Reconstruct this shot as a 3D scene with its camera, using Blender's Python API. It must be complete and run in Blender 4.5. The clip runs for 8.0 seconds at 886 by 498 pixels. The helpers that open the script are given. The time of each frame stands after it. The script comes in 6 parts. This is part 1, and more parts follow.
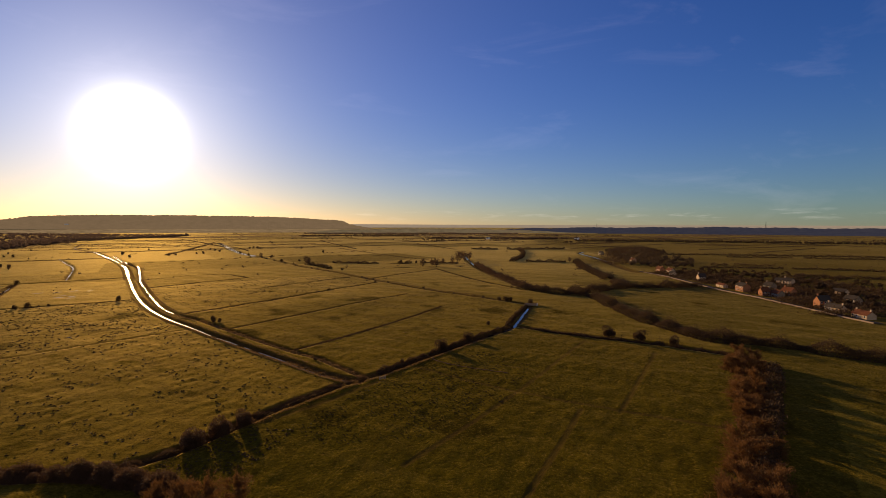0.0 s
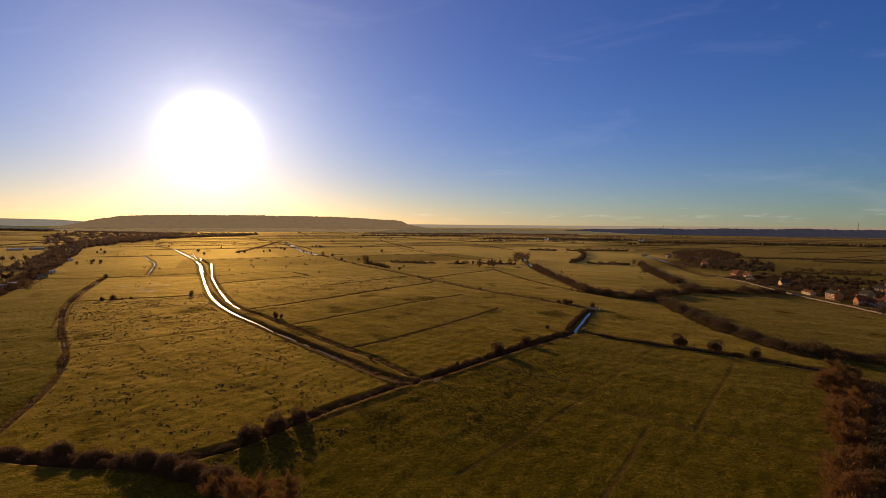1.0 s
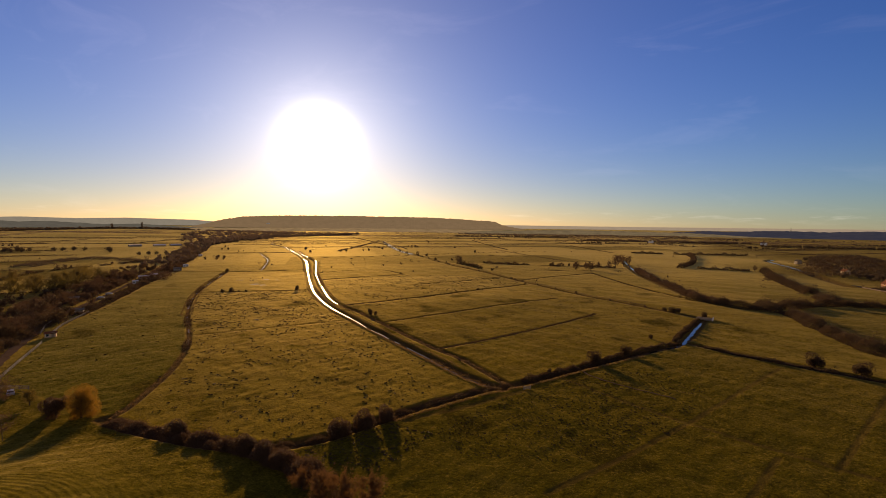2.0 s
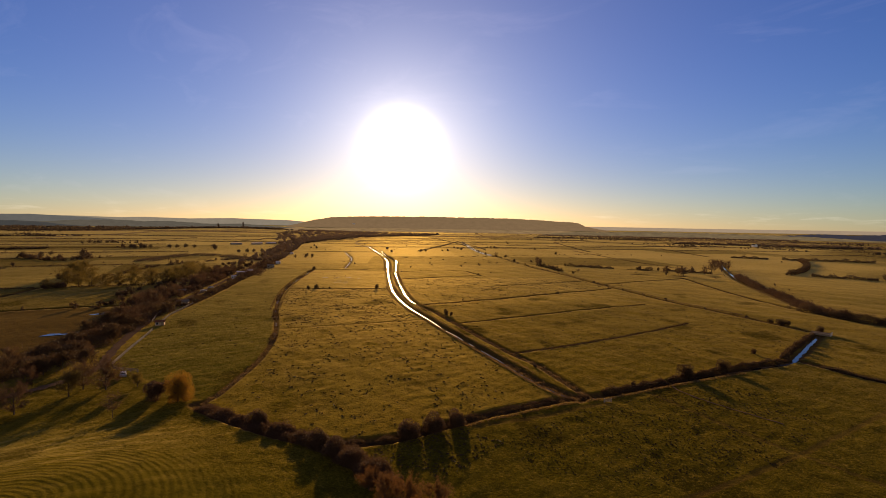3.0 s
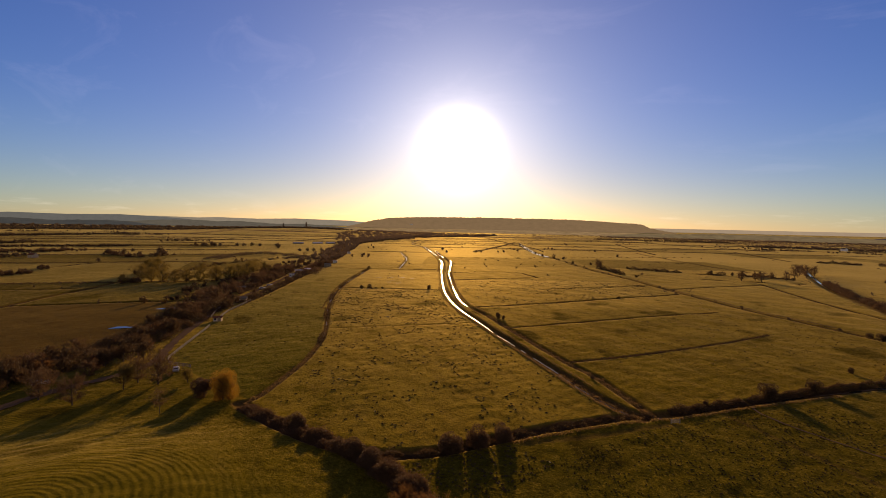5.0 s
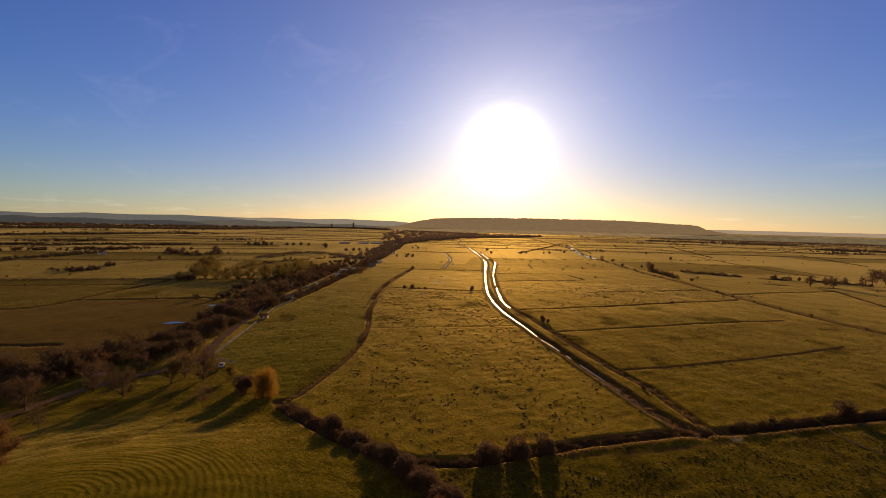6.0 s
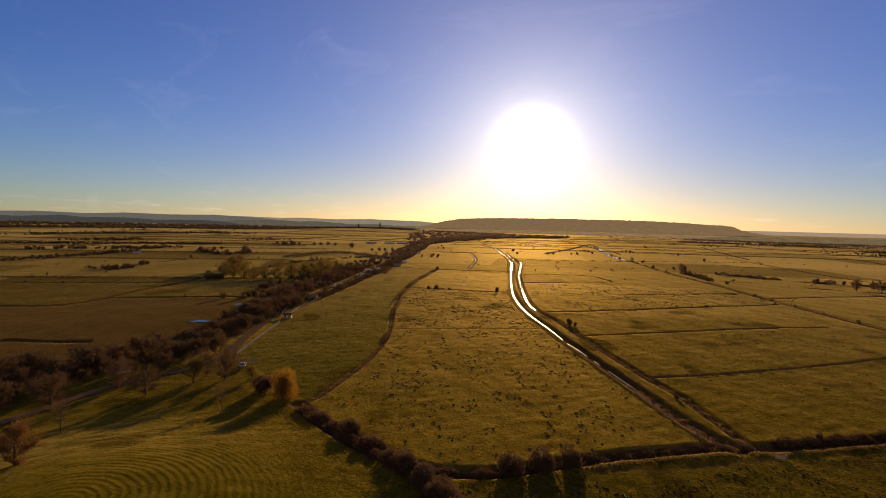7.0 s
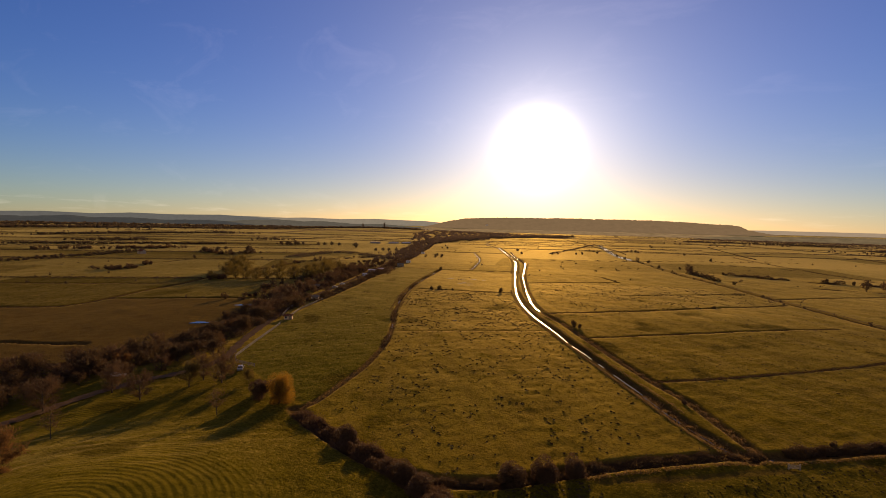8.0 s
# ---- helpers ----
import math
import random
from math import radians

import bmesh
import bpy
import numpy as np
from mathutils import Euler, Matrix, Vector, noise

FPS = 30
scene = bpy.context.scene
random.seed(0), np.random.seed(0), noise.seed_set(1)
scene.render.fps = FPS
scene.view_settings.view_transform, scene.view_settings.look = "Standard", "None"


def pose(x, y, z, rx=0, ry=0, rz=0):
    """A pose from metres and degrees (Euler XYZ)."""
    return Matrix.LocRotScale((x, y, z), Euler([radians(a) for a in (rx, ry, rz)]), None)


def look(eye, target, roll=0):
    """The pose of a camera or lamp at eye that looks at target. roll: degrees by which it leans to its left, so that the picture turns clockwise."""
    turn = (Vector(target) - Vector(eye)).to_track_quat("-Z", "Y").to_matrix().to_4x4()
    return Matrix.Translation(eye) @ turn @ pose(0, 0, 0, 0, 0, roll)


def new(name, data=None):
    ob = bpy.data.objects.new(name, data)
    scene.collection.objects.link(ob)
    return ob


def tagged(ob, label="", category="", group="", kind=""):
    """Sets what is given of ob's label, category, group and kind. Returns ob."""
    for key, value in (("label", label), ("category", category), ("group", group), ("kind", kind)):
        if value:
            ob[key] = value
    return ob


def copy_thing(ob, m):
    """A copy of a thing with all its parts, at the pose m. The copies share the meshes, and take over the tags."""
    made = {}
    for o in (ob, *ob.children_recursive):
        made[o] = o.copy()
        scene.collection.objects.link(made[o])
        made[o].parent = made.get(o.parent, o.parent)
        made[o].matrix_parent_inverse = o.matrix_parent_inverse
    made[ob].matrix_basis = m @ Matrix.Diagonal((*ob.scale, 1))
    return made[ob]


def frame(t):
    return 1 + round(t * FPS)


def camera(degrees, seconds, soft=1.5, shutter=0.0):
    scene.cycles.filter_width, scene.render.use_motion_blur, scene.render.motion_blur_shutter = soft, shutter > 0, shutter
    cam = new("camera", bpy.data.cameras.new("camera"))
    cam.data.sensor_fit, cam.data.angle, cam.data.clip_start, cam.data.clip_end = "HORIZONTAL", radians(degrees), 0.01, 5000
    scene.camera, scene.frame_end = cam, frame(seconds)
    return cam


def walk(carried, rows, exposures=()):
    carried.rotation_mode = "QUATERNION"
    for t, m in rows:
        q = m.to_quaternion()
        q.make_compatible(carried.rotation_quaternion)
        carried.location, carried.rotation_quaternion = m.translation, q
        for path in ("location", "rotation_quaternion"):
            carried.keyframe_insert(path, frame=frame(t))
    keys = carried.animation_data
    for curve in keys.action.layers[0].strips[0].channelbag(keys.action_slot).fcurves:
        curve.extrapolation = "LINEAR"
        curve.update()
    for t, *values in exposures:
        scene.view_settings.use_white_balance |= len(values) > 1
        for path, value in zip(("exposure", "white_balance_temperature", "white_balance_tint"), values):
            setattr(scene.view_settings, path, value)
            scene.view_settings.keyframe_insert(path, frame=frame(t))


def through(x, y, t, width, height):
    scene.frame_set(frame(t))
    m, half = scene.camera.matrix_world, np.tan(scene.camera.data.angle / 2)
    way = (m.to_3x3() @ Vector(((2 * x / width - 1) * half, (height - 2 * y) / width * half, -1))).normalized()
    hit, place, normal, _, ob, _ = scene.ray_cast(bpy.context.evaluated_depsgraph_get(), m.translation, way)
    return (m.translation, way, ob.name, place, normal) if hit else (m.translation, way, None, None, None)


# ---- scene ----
cam = camera(86.3, 8.0, soft=0.8)
# seconds, east, north, height, yaw, pitch, roll
ROWS = [
    (0.0, 0.00, 0.00, 50.00, 0.00, -2.90, 0.11),
    (0.5, -0.02, 2.19, 49.95, 1.55, -2.94, 0.16),
    (1.0, -0.16, 4.80, 49.59, 6.91, -2.88, 0.35),
    (1.5, -0.20, 7.38, 49.30, 13.09, -2.84, 0.48),
    (1.7, -0.16, 8.22, 49.26, 15.19, -2.85, 0.54),
    (2.8, 0.07, 12.46, 49.05, 26.13, -2.87, 0.83),
    (3.0, 0.05, 13.28, 49.02, 27.90, -2.87, 0.89),
    (3.5, -0.12, 15.25, 48.90, 31.12, -2.87, 0.91),
    (4.0, -0.43, 17.15, 48.80, 31.89, -2.89, 0.99),
    (4.2, -0.66, 18.00, 48.74, 32.24, -2.89, 1.02),
    (5.3, -2.31, 22.87, 48.40, 36.18, -2.89, 1.17),
    (5.5, -2.64, 23.74, 48.34, 37.26, -2.90, 1.20),
    (6.0, -3.37, 25.65, 48.17, 40.22, -2.91, 1.27),
    (6.5, -4.20, 27.59, 48.09, 42.50, -2.93, 1.31),
    (7.0, -5.12, 29.43, 48.08, 43.39, -2.95, 1.38),
    (7.5, -5.92, 31.05, 48.20, 43.67, -2.99, 1.37),
    (8.0, -6.61, 32.63, 48.32, 43.95, -3.00, 1.34),
]
walk(cam, [(t, pose(x, y, z, 0, 0, yaw) @ pose(0, 0, 0, 90 + pitch) @ pose(0, 0, 0, 0, 0, roll)) for t, x, y, z, yaw, pitch, roll in ROWS],
     exposures=[(0.0, 0.06, 6700, 12), (1.5, 0.17, 6900, 12), (3.5, 0.25, 7200, 13), (8.0, 0.24, 7300, 13.5)])

# ---- light: a low winter sun, its aureole and the clear sky ----
SUN_AZ, SUN_EL = -33.0, 9.15  # degrees, from north towards east, and above the horizon
sun_dir = Vector((math.sin(radians(SUN_AZ)) * math.cos(radians(SUN_EL)), math.cos(radians(SUN_AZ)) * math.cos(radians(SUN_EL)), math.sin(radians(SUN_EL))))
SKY = 0.11

world = bpy.data.worlds.new("sky")
scene.world = world
world.use_nodes = True
wt = world.node_tree
wt.nodes.clear()


def wnode(kind, **props):
    n = wt.nodes.new(kind)
    for k, v in props.items():
        if k == "operation":
            n.operation = v
        elif k == "blend_type":
            n.blend_type = v
    return n


def wmath(op, a, b=None):
    n = wnode("ShaderNodeMath", operation=op)
    for i, v in enumerate((a, b)):
        if v is None:
            continue
        if isinstance(v, (int, float)):
            n.inputs[i].default_value = v
        else:
            wt.links.new(v, n.inputs[i])
    return n.outputs[0]


def wscale(colour, factor):
    n = wnode("ShaderNodeVectorMath", operation="SCALE")
    if isinstance(colour, tuple):
        n.inputs[0].default_value = colour
    else:
        wt.links.new(colour, n.inputs[0])
    if isinstance(factor, (int, float)):
        n.inputs["Scale"].default_value = factor
    else:
        wt.links.new(factor, n.inputs["Scale"])
    return n.outputs[0]


def wadd(a, b, op="ADD"):
    n = wnode("ShaderNodeVectorMath", operation=op)
    for i, v in enumerate((a, b)):
        if isinstance(v, tuple):
            n.inputs[i].default_value = v
        else:
            wt.links.new(v, n.inputs[i])
    return n.outputs[0]


sky = wnode("ShaderNodeTexSky")
sky.sky_type = "NISHITA"
sky.sun_disc = False
sky.sun_elevation, sky.sun_rotation = radians(SUN_EL), radians(SUN_AZ)
sky.air_density, sky.dust_density, sky.ozone_density, sky.altitude = 1.0, 0.15, 3.0, 50
coord = wnode("ShaderNodeTexCoord")
dot = wnode("ShaderNodeVectorMath", operation="DOT_PRODUCT")
wt.links.new(coord.outputs["Generated"], dot.inputs[0])
dot.inputs[1].default_value = sun_dir
angle = wmath("ARCCOSINE", wmath("MINIMUM", dot.outputs["Value"], 0.99999))
# the bright aureole round the sun: a wide soft skirt and a strong core
core = wmath("POWER", 2.718, wmath("MULTIPLY", wmath("POWER", wmath("DIVIDE", angle, 0.0455), 2.0), -1.0))
skirt = wmath("POWER", 2.718, wmath("MULTIPLY", wmath("DIVIDE", angle, 0.105), -1.0))
haze = wmath("POWER", 2.718, wmath("MULTIPLY", wmath("DIVIDE", angle, 0.36), -1.0))
sep = wnode("ShaderNodeSeparateXYZ")
wt.links.new(coord.outputs["Generated"], sep.inputs[0])
low = wmath("POWER", 2.718, wmath("MULTIPLY", wmath("ABSOLUTE", sep.outputs["Z"]), -6.0))
# the sky deepens to a strong blue overhead and pales towards the horizon
sunward = wmath("POWER", 2.718, wmath("MULTIPLY", wmath("DIVIDE", angle, 0.7), -1.0))
tint = wadd((0.09, 0.41, 1.02), wscale((0.08, 0.09, -0.26), low))
tint = wadd(tint, wscale((0.04, 0.015, -0.12), sunward))
tint = wadd(tint, wscale((0.53, 0.015, -0.28), wmath("MULTIPLY", low, sunward)))
# away from the sun the evening sky turns from blue to a dull rose grey
away = wnode("ShaderNodeMapRange")
away.interpolation_type = "SMOOTHSTEP"
away.inputs["From Min"].default_value, away.inputs["From Max"].default_value = 1.25, 2.1
wt.links.new(angle, away.inputs["Value"])
tint = wadd(tint, wscale((0.22, 0.0, -0.42), away.outputs[0]))
total = wadd(wscale(wadd(sky.outputs["Color"], tint, "MULTIPLY"), SKY), wscale((5.0, 4.8, 4.4), core))
total = wadd(total, wscale((0.80, 0.71, 0.58), skirt))
total = wadd(total, wscale((0.24, 0.155, 0.07), haze))
dusk = wmath("MULTIPLY", wmath("POWER", 2.718, wmath("MULTIPLY", wmath("ABSOLUTE", sep.outputs["Z"]), -11.0)), wmath("POWER", 2.718, wmath("MULTIPLY", wmath("DIVIDE", angle, 0.65), -1.0)))
# extra glow in the unseen sky opposite the sun, added to lift shadows
total = wadd(total, wscale((0.20, 0.145, 0.11), away.outputs[0]))
total = wadd(total, wscale((0.035, 0.035, 0.025), low))
total = wadd(total, wscale((0.48, 0.15, 0.05), dusk))
# a thin bank of small clouds low over the horizon, away from the sun
puffs = wnode("ShaderNodeTexNoise")
puffs.inputs["Scale"].default_value, puffs.inputs["Detail"].default_value, puffs.inputs["Roughness"].default_value = 1.0, 5.0, 0.6
spread = wnode("ShaderNodeMapping")
spread.inputs["Scale"].default_value = (16.0, 16.0, 130.0)
wt.links.new(coord.outputs["Generated"], spread.inputs[0])
wt.links.new(spread.outputs[0], puffs.inputs["Vector"])
cover = wnode("ShaderNodeMapRange")
cover.inputs["From Min"].default_value, cover.inputs["From Max"].default_value = 0.54, 0.72
wt.links.new(puffs.outputs["Fac"], cover.inputs["Value"])
height = wmath("POWER", 2.718, wmath("MULTIPLY", wmath("POWER", wmath("DIVIDE", wmath("SUBTRACT", sep.outputs["Z"], 0.02), 0.011), 2.0), -1.0))
bank = wmath("MULTIPLY", wmath("MULTIPLY", cover.outputs[0], height), wmath("SUBTRACT", 1.0, sunward))
total = wadd(total, wscale((0.15, 0.135, 0.125), bank))
# thin wisps of high cloud
wisp = wnode("ShaderNodeTexNoise")
wisp.inputs["Scale"].default_value, wisp.inputs["Detail"].default_value, wisp.inputs["Roughness"].default_value, wisp.inputs["Distortion"].default_value = 1.0, 5.0, 0.62, 0.6
drawn = wnode("ShaderNodeMapping")
drawn.inputs["Rotation"].default_value = (0.3, 0.5, 0.4)
drawn.inputs["Scale"].default_value = (2.2, 9.0, 14.0)
wt.links.new(coord.outputs["Generated"], drawn.inputs[0])
wt.links.new(drawn.outputs[0], wisp.inputs["Vector"])
thin = wnode("ShaderNodeMapRange")
thin.inputs["From Min"].default_value, thin.inputs["From Max"].default_value = 0.55, 0.85
wt.links.new(wisp.outputs["Fac"], thin.inputs["Value"])
total = wadd(total, wscale((0.055, 0.045, 0.05), thin.outputs[0]))
bg = wnode("ShaderNodeBackground")
wt.links.new(total, bg.inputs["Color"])
out = wnode("ShaderNodeOutputWorld")
wt.links.new(bg.outputs[0], out.inputs["Surface"])

lamp = bpy.data.lights.new("sun", "SUN")
lamp.energy, lamp.angle, lamp.color = 5.0, radians(0.6), (1.0, 0.67, 0.32)
sun = new("sun", lamp)
sun.matrix_world = look((0, 0, 300), Vector((0, 0, 300)) - sun_dir)


# ---- materials ----
def shader(name, rough=0.9, spec=0.3):
    m = bpy.data.materials.new(name)
    m.use_nodes = True
    b = m.node_tree.nodes["Principled BSDF"]
    b.inputs["Roughness"].default_value = rough
    b.inputs["Specular IOR Level"].default_value = spec
    return m, m.node_tree, b


def link(t, a, b):
    t.links.new(a, b)


def mathn(t, op, a, b=None, c=None):
    n = t.nodes.new("ShaderNodeMath")
    n.operation = op
    for i, v in enumerate((a, b, c)):
        if v is None:
            continue
        if isinstance(v, (int, float)):
            n.inputs[i].default_value = v
        else:
            link(t, v, n.inputs[i])
    return n.outputs[0]


def mixc(t, f, a, b, kind="MIX"):
    n = t.nodes.new("ShaderNodeMix")
    n.data_type, n.blend_type = "RGBA", kind
    for sock, v in ((n.inputs[0], f), (n.inputs[6], a), (n.inputs[7], b)):
        if isinstance(v, (int, float)):
            sock.default_value = v
        elif isinstance(v, tuple):
            sock.default_value = (*v, 1)
        else:
            link(t, v, sock)
    return n.outputs[2]


def noisen(t, scale, detail=4, rough=0.6, vec=None, stretch=None):
    n = t.nodes.new("ShaderNodeTexNoise")
    n.inputs["Scale"].default_value = scale
    n.inputs["Detail"].default_value = detail
    n.inputs["Roughness"].default_value = rough
    if vec is None:
        vec = t.nodes.new("ShaderNodeTexCoord").outputs["Object"]
    if stretch:
        mp = t.nodes.new("ShaderNodeMapping")
        mp.inputs["Scale"].default_value = stretch
        link(t, vec, mp.inputs[0])
        vec = mp.outputs[0]
    link(t, vec, n.inputs["Vector"])
    return n.outputs["Fac"]


def ramp(t, f, a, b):
    n = t.nodes.new("ShaderNodeMapRange")
    n.inputs["From Min"].default_value, n.inputs["From Max"].default_value = a, b
    link(t, f, n.inputs["Value"])
    return n.outputs[0]


def bumpn(t, b, height, strength, distance):
    n = t.nodes.new("ShaderNodeBump")
    n.inputs["Strength"].default_value, n.inputs["Distance"].default_value = strength, distance
    link(t, height, n.inputs["Height"])
    link(t, n.outputs[0], b.inputs["Normal"])


def grass_material():
    m, t, b = shader("pasture", 0.9, 0.0)
    lush = t.nodes.new("ShaderNodeAttribute")
    lush.attribute_name = "lush"
    bank = t.nodes.new("ShaderNodeAttribute")
    bank.attribute_name = "bank"
    patch = t.nodes.new("ShaderNodeAttribute")
    patch.attribute_name = "patch"
    big = noisen(t, 0.011, 4, 0.6)
    mid = noisen(t, 0.06, 5, 0.7)
    clump = noisen(t, 0.34, 5, 0.72)
    fine = noisen(t, 1.25, 4, 0.72)
    tuft = noisen(t, 3.4, 3, 0.7)
    c = mixc(t, ramp(t, big, 0.35, 0.65), (0.140, 0.105, 0.006), (0.192, 0.128, 0.008))
    c = mixc(t, ramp(t, mid, 0.45, 0.68), c, (0.086, 0.064, 0.005))
    # streaks along the strips, left by grazing and old mowing
    turned = t.nodes.new("ShaderNodeMapping")
    turned.inputs["Rotation"].default_value = (0, 0, radians(33))
    link(t, t.nodes.new("ShaderNodeTexCoord").outputs["Object"], turned.inputs[0])
    streak = noisen(t, 1.0, 5, 0.7, turned.outputs[0], (0.022, 0.10, 0.1))
    c = mixc(t, mathn(t, "MULTIPLY", ramp(t, streak, 0.50, 0.68), 0.7), c, (0.070, 0.047, 0.006))
    c = mixc(t, mathn(t, "MULTIPLY", ramp(t, streak, 0.47, 0.34), 0.45), c, (0.27, 0.18, 0.03))
    green = mixc(t, ramp(t, mid, 0.3, 0.7), (0.060, 0.060, 0.004), (0.092, 0.082, 0.006))
    c = mixc(t, lush.outputs["Fac"], c, green)
    # patch holds each field's tone and some painted light falloff
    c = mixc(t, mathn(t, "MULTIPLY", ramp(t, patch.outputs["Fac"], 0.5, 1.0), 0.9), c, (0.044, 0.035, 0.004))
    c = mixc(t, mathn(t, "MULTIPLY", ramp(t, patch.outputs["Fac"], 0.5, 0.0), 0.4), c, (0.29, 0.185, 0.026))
    # straw-pale and dark brown tufts, clump by clump
    mott = mathn(t, "ADD", mathn(t, "ADD", mathn(t, "MULTIPLY", clump, 0.26), mathn(t, "MULTIPLY", fine, 0.42)), mathn(t, "MULTIPLY", tuft, 0.32))
    darker = ramp(t, mott, 0.51, 0.58)
    paler = ramp(t, mott, 0.48, 0.40)
    mown = t.nodes.new("ShaderNodeAttribute")
    mown.attribute_name = "mown"
    tufty = mathn(t, "SUBTRACT", 1.0, mathn(t, "MULTIPLY", mown.outputs["Fac"], 0.65))
    c = mixc(t, mathn(t, "MULTIPLY", mathn(t, "MULTIPLY", darker, 0.62), tufty), c, (0.042, 0.026, 0.005))
    c = mixc(t, mathn(t, "MULTIPLY", mathn(t, "MULTIPLY", paler, 0.38), tufty), c, (0.34, 0.22, 0.038))
    rough_bank = mixc(t, ramp(t, fine, 0.35, 0.65), (0.060, 0.036, 0.012), (0.13, 0.076, 0.023))
    c = mixc(t, bank.outputs["Fac"], c, rough_bank)
    link(t, c, b.inputs["Base Color"])
    # grass relief, and the rings the mower left on the lush paddock
    rings = t.nodes.new("ShaderNodeTexWave")
    rings.wave_type, rings.rings_direction = "RINGS", "Z"
    rings.inputs["Scale"].default_value = 0.24
    rings.inputs["Distortion"].default_value = 3.0
    rings.inputs["Detail"].default_value = 2.0
    rings.inputs["Detail Scale"].default_value = 0.4
    mp = t.nodes.new("ShaderNodeMapping")
    mp.inputs["Location"].default_value = (88, -40, 0)
    link(t, t.nodes.new("ShaderNodeTexCoord").outputs["Object"], mp.inputs[0])
    link(t, mp.outputs[0], rings.inputs["Vector"])
    h = mathn(t, "ADD", mathn(t, "ADD", mathn(t, "MULTIPLY", fine, 0.45), mathn(t, "MULTIPLY", tuft, 0.2)), mathn(t, "MULTIPLY", clump, 0.7))
    h = mathn(t, "MULTIPLY", h, tufty)
    h = mathn(t, "ADD", h, mathn(t, "MULTIPLY", mathn(t, "MULTIPLY", rings.outputs["Fac"], mown.outputs["Fac"]), 0.06))
    bumpn(t, b, h, 1.0, 1.3)
    # waxy blades: a broad golden gloss that grows towards grazing view
    gl = t.nodes.new("ShaderNodeBsdfGlossy")
    gl.inputs["Color"].default_value = (0.88, 0.665, 0.23, 1)
    gl.inputs["Roughness"].default_value = 0.78
    link(t, b.inputs["Normal"].links[0].from_socket, gl.inputs["Normal"])
    fr = t.nodes.new("ShaderNodeFresnel")
    fr.inputs["IOR"].default_value = 1.25
    mx = t.nodes.new("ShaderNodeMixShader")
    uneven = mathn(t, "SUBTRACT", mathn(t, "SUBTRACT", 1.45, mathn(t, "MULTIPLY", darker, 0.85)), mathn(t, "MULTIPLY", patch.outputs["Fac"], 0.9))
    gloss = mathn(t, "MINIMUM", mathn(t, "MULTIPLY", mathn(t, "MULTIPLY", mathn(t, "POWER", fr.outputs[0], 1.5), 0.72), mathn(t, "MAXIMUM", uneven, 0.1)), 0.42)
    link(t, mathn(t, "MULTIPLY", gloss, mathn(t, "SUBTRACT", 1.0, mathn(t, "MULTIPLY", bank.outputs["Fac"], 0.6))), mx.inputs[0])
    link(t, b.outputs[0], mx.inputs[1])
    link(t, gl.outputs[0], mx.inputs[2])
    link(t, mx.outputs[0], t.nodes["Material Output"].inputs["Surface"])
    return m


def foliage_material(name, dark, light, through=0.25):
    m, t, b = shader(name, 0.75, 0.2)
    g = t.nodes.new("ShaderNodeNewGeometry")
    oi = t.nodes.new("ShaderNodeObjectInfo")
    c = mixc(t, g.outputs["Random Per Island"], dark, light)
    c = mixc(t, mathn(t, "MULTIPLY", oi.outputs["Random"], 0.35), c, (0.10, 0.062, 0.03))
    c = mixc(t, ramp(t, noisen(t, 0.7, 2), 0.35, 0.7), c, mixc(t, 0.35, c, light))
    link(t, c, b.inputs["Base Color"])
    tr = t.nodes.new("ShaderNodeBsdfTranslucent")
    link(t, c, tr.inputs["Color"])
    mx = t.nodes.new("ShaderNodeMixShader")
    mx.inputs[0].default_value = through
    link(t, b.outputs[0], mx.inputs[1])
    link(t, tr.outputs[0], mx.inputs[2])
    link(t, mx.outputs[0], t.nodes["Material Output"].inputs["Surface"])
    return m


def plain(name, a, b2, rough=0.8, spec=0.3, scale=3.0, bump=0.0, metal=0.0):
    m, t, b = shader(name, rough, spec)
    n = noisen(t, scale, 5, 0.65)
    big = noisen(t, scale * 0.13, 3, 0.6)
    c = mixc(t, ramp(t, n, 0.3, 0.7), a, b2)
    c = mixc(t, mathn(t, "MULTIPLY", ramp(t, big, 0.45, 0.75), 0.4), c, tuple(v * 0.6 for v in a))
    link(t, c, b.inputs["Base Color"])
    b.inputs["Metallic"].default_value = metal
    if bump:
        bumpn(t, b, n, bump, 0.05)
    return m


def water_material(name, rough):
    m, t, b = shader(name, rough, 0.5)
    b.inputs["Base Color"].default_value = (0.012, 0.014, 0.010, 1)
    b.inputs["IOR"].default_value = 1.33
    bumpn(t, b, noisen(t, 0.9, 3, 0.6), 0.03, 0.05)
    return m


# far land gives off its own light: emission stands in for haze
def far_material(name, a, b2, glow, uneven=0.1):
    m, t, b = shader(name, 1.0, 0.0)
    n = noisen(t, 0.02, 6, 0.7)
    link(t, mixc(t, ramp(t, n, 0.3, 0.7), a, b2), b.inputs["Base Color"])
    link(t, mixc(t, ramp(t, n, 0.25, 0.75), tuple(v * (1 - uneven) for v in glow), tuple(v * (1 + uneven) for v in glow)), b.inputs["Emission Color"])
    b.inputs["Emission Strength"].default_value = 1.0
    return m


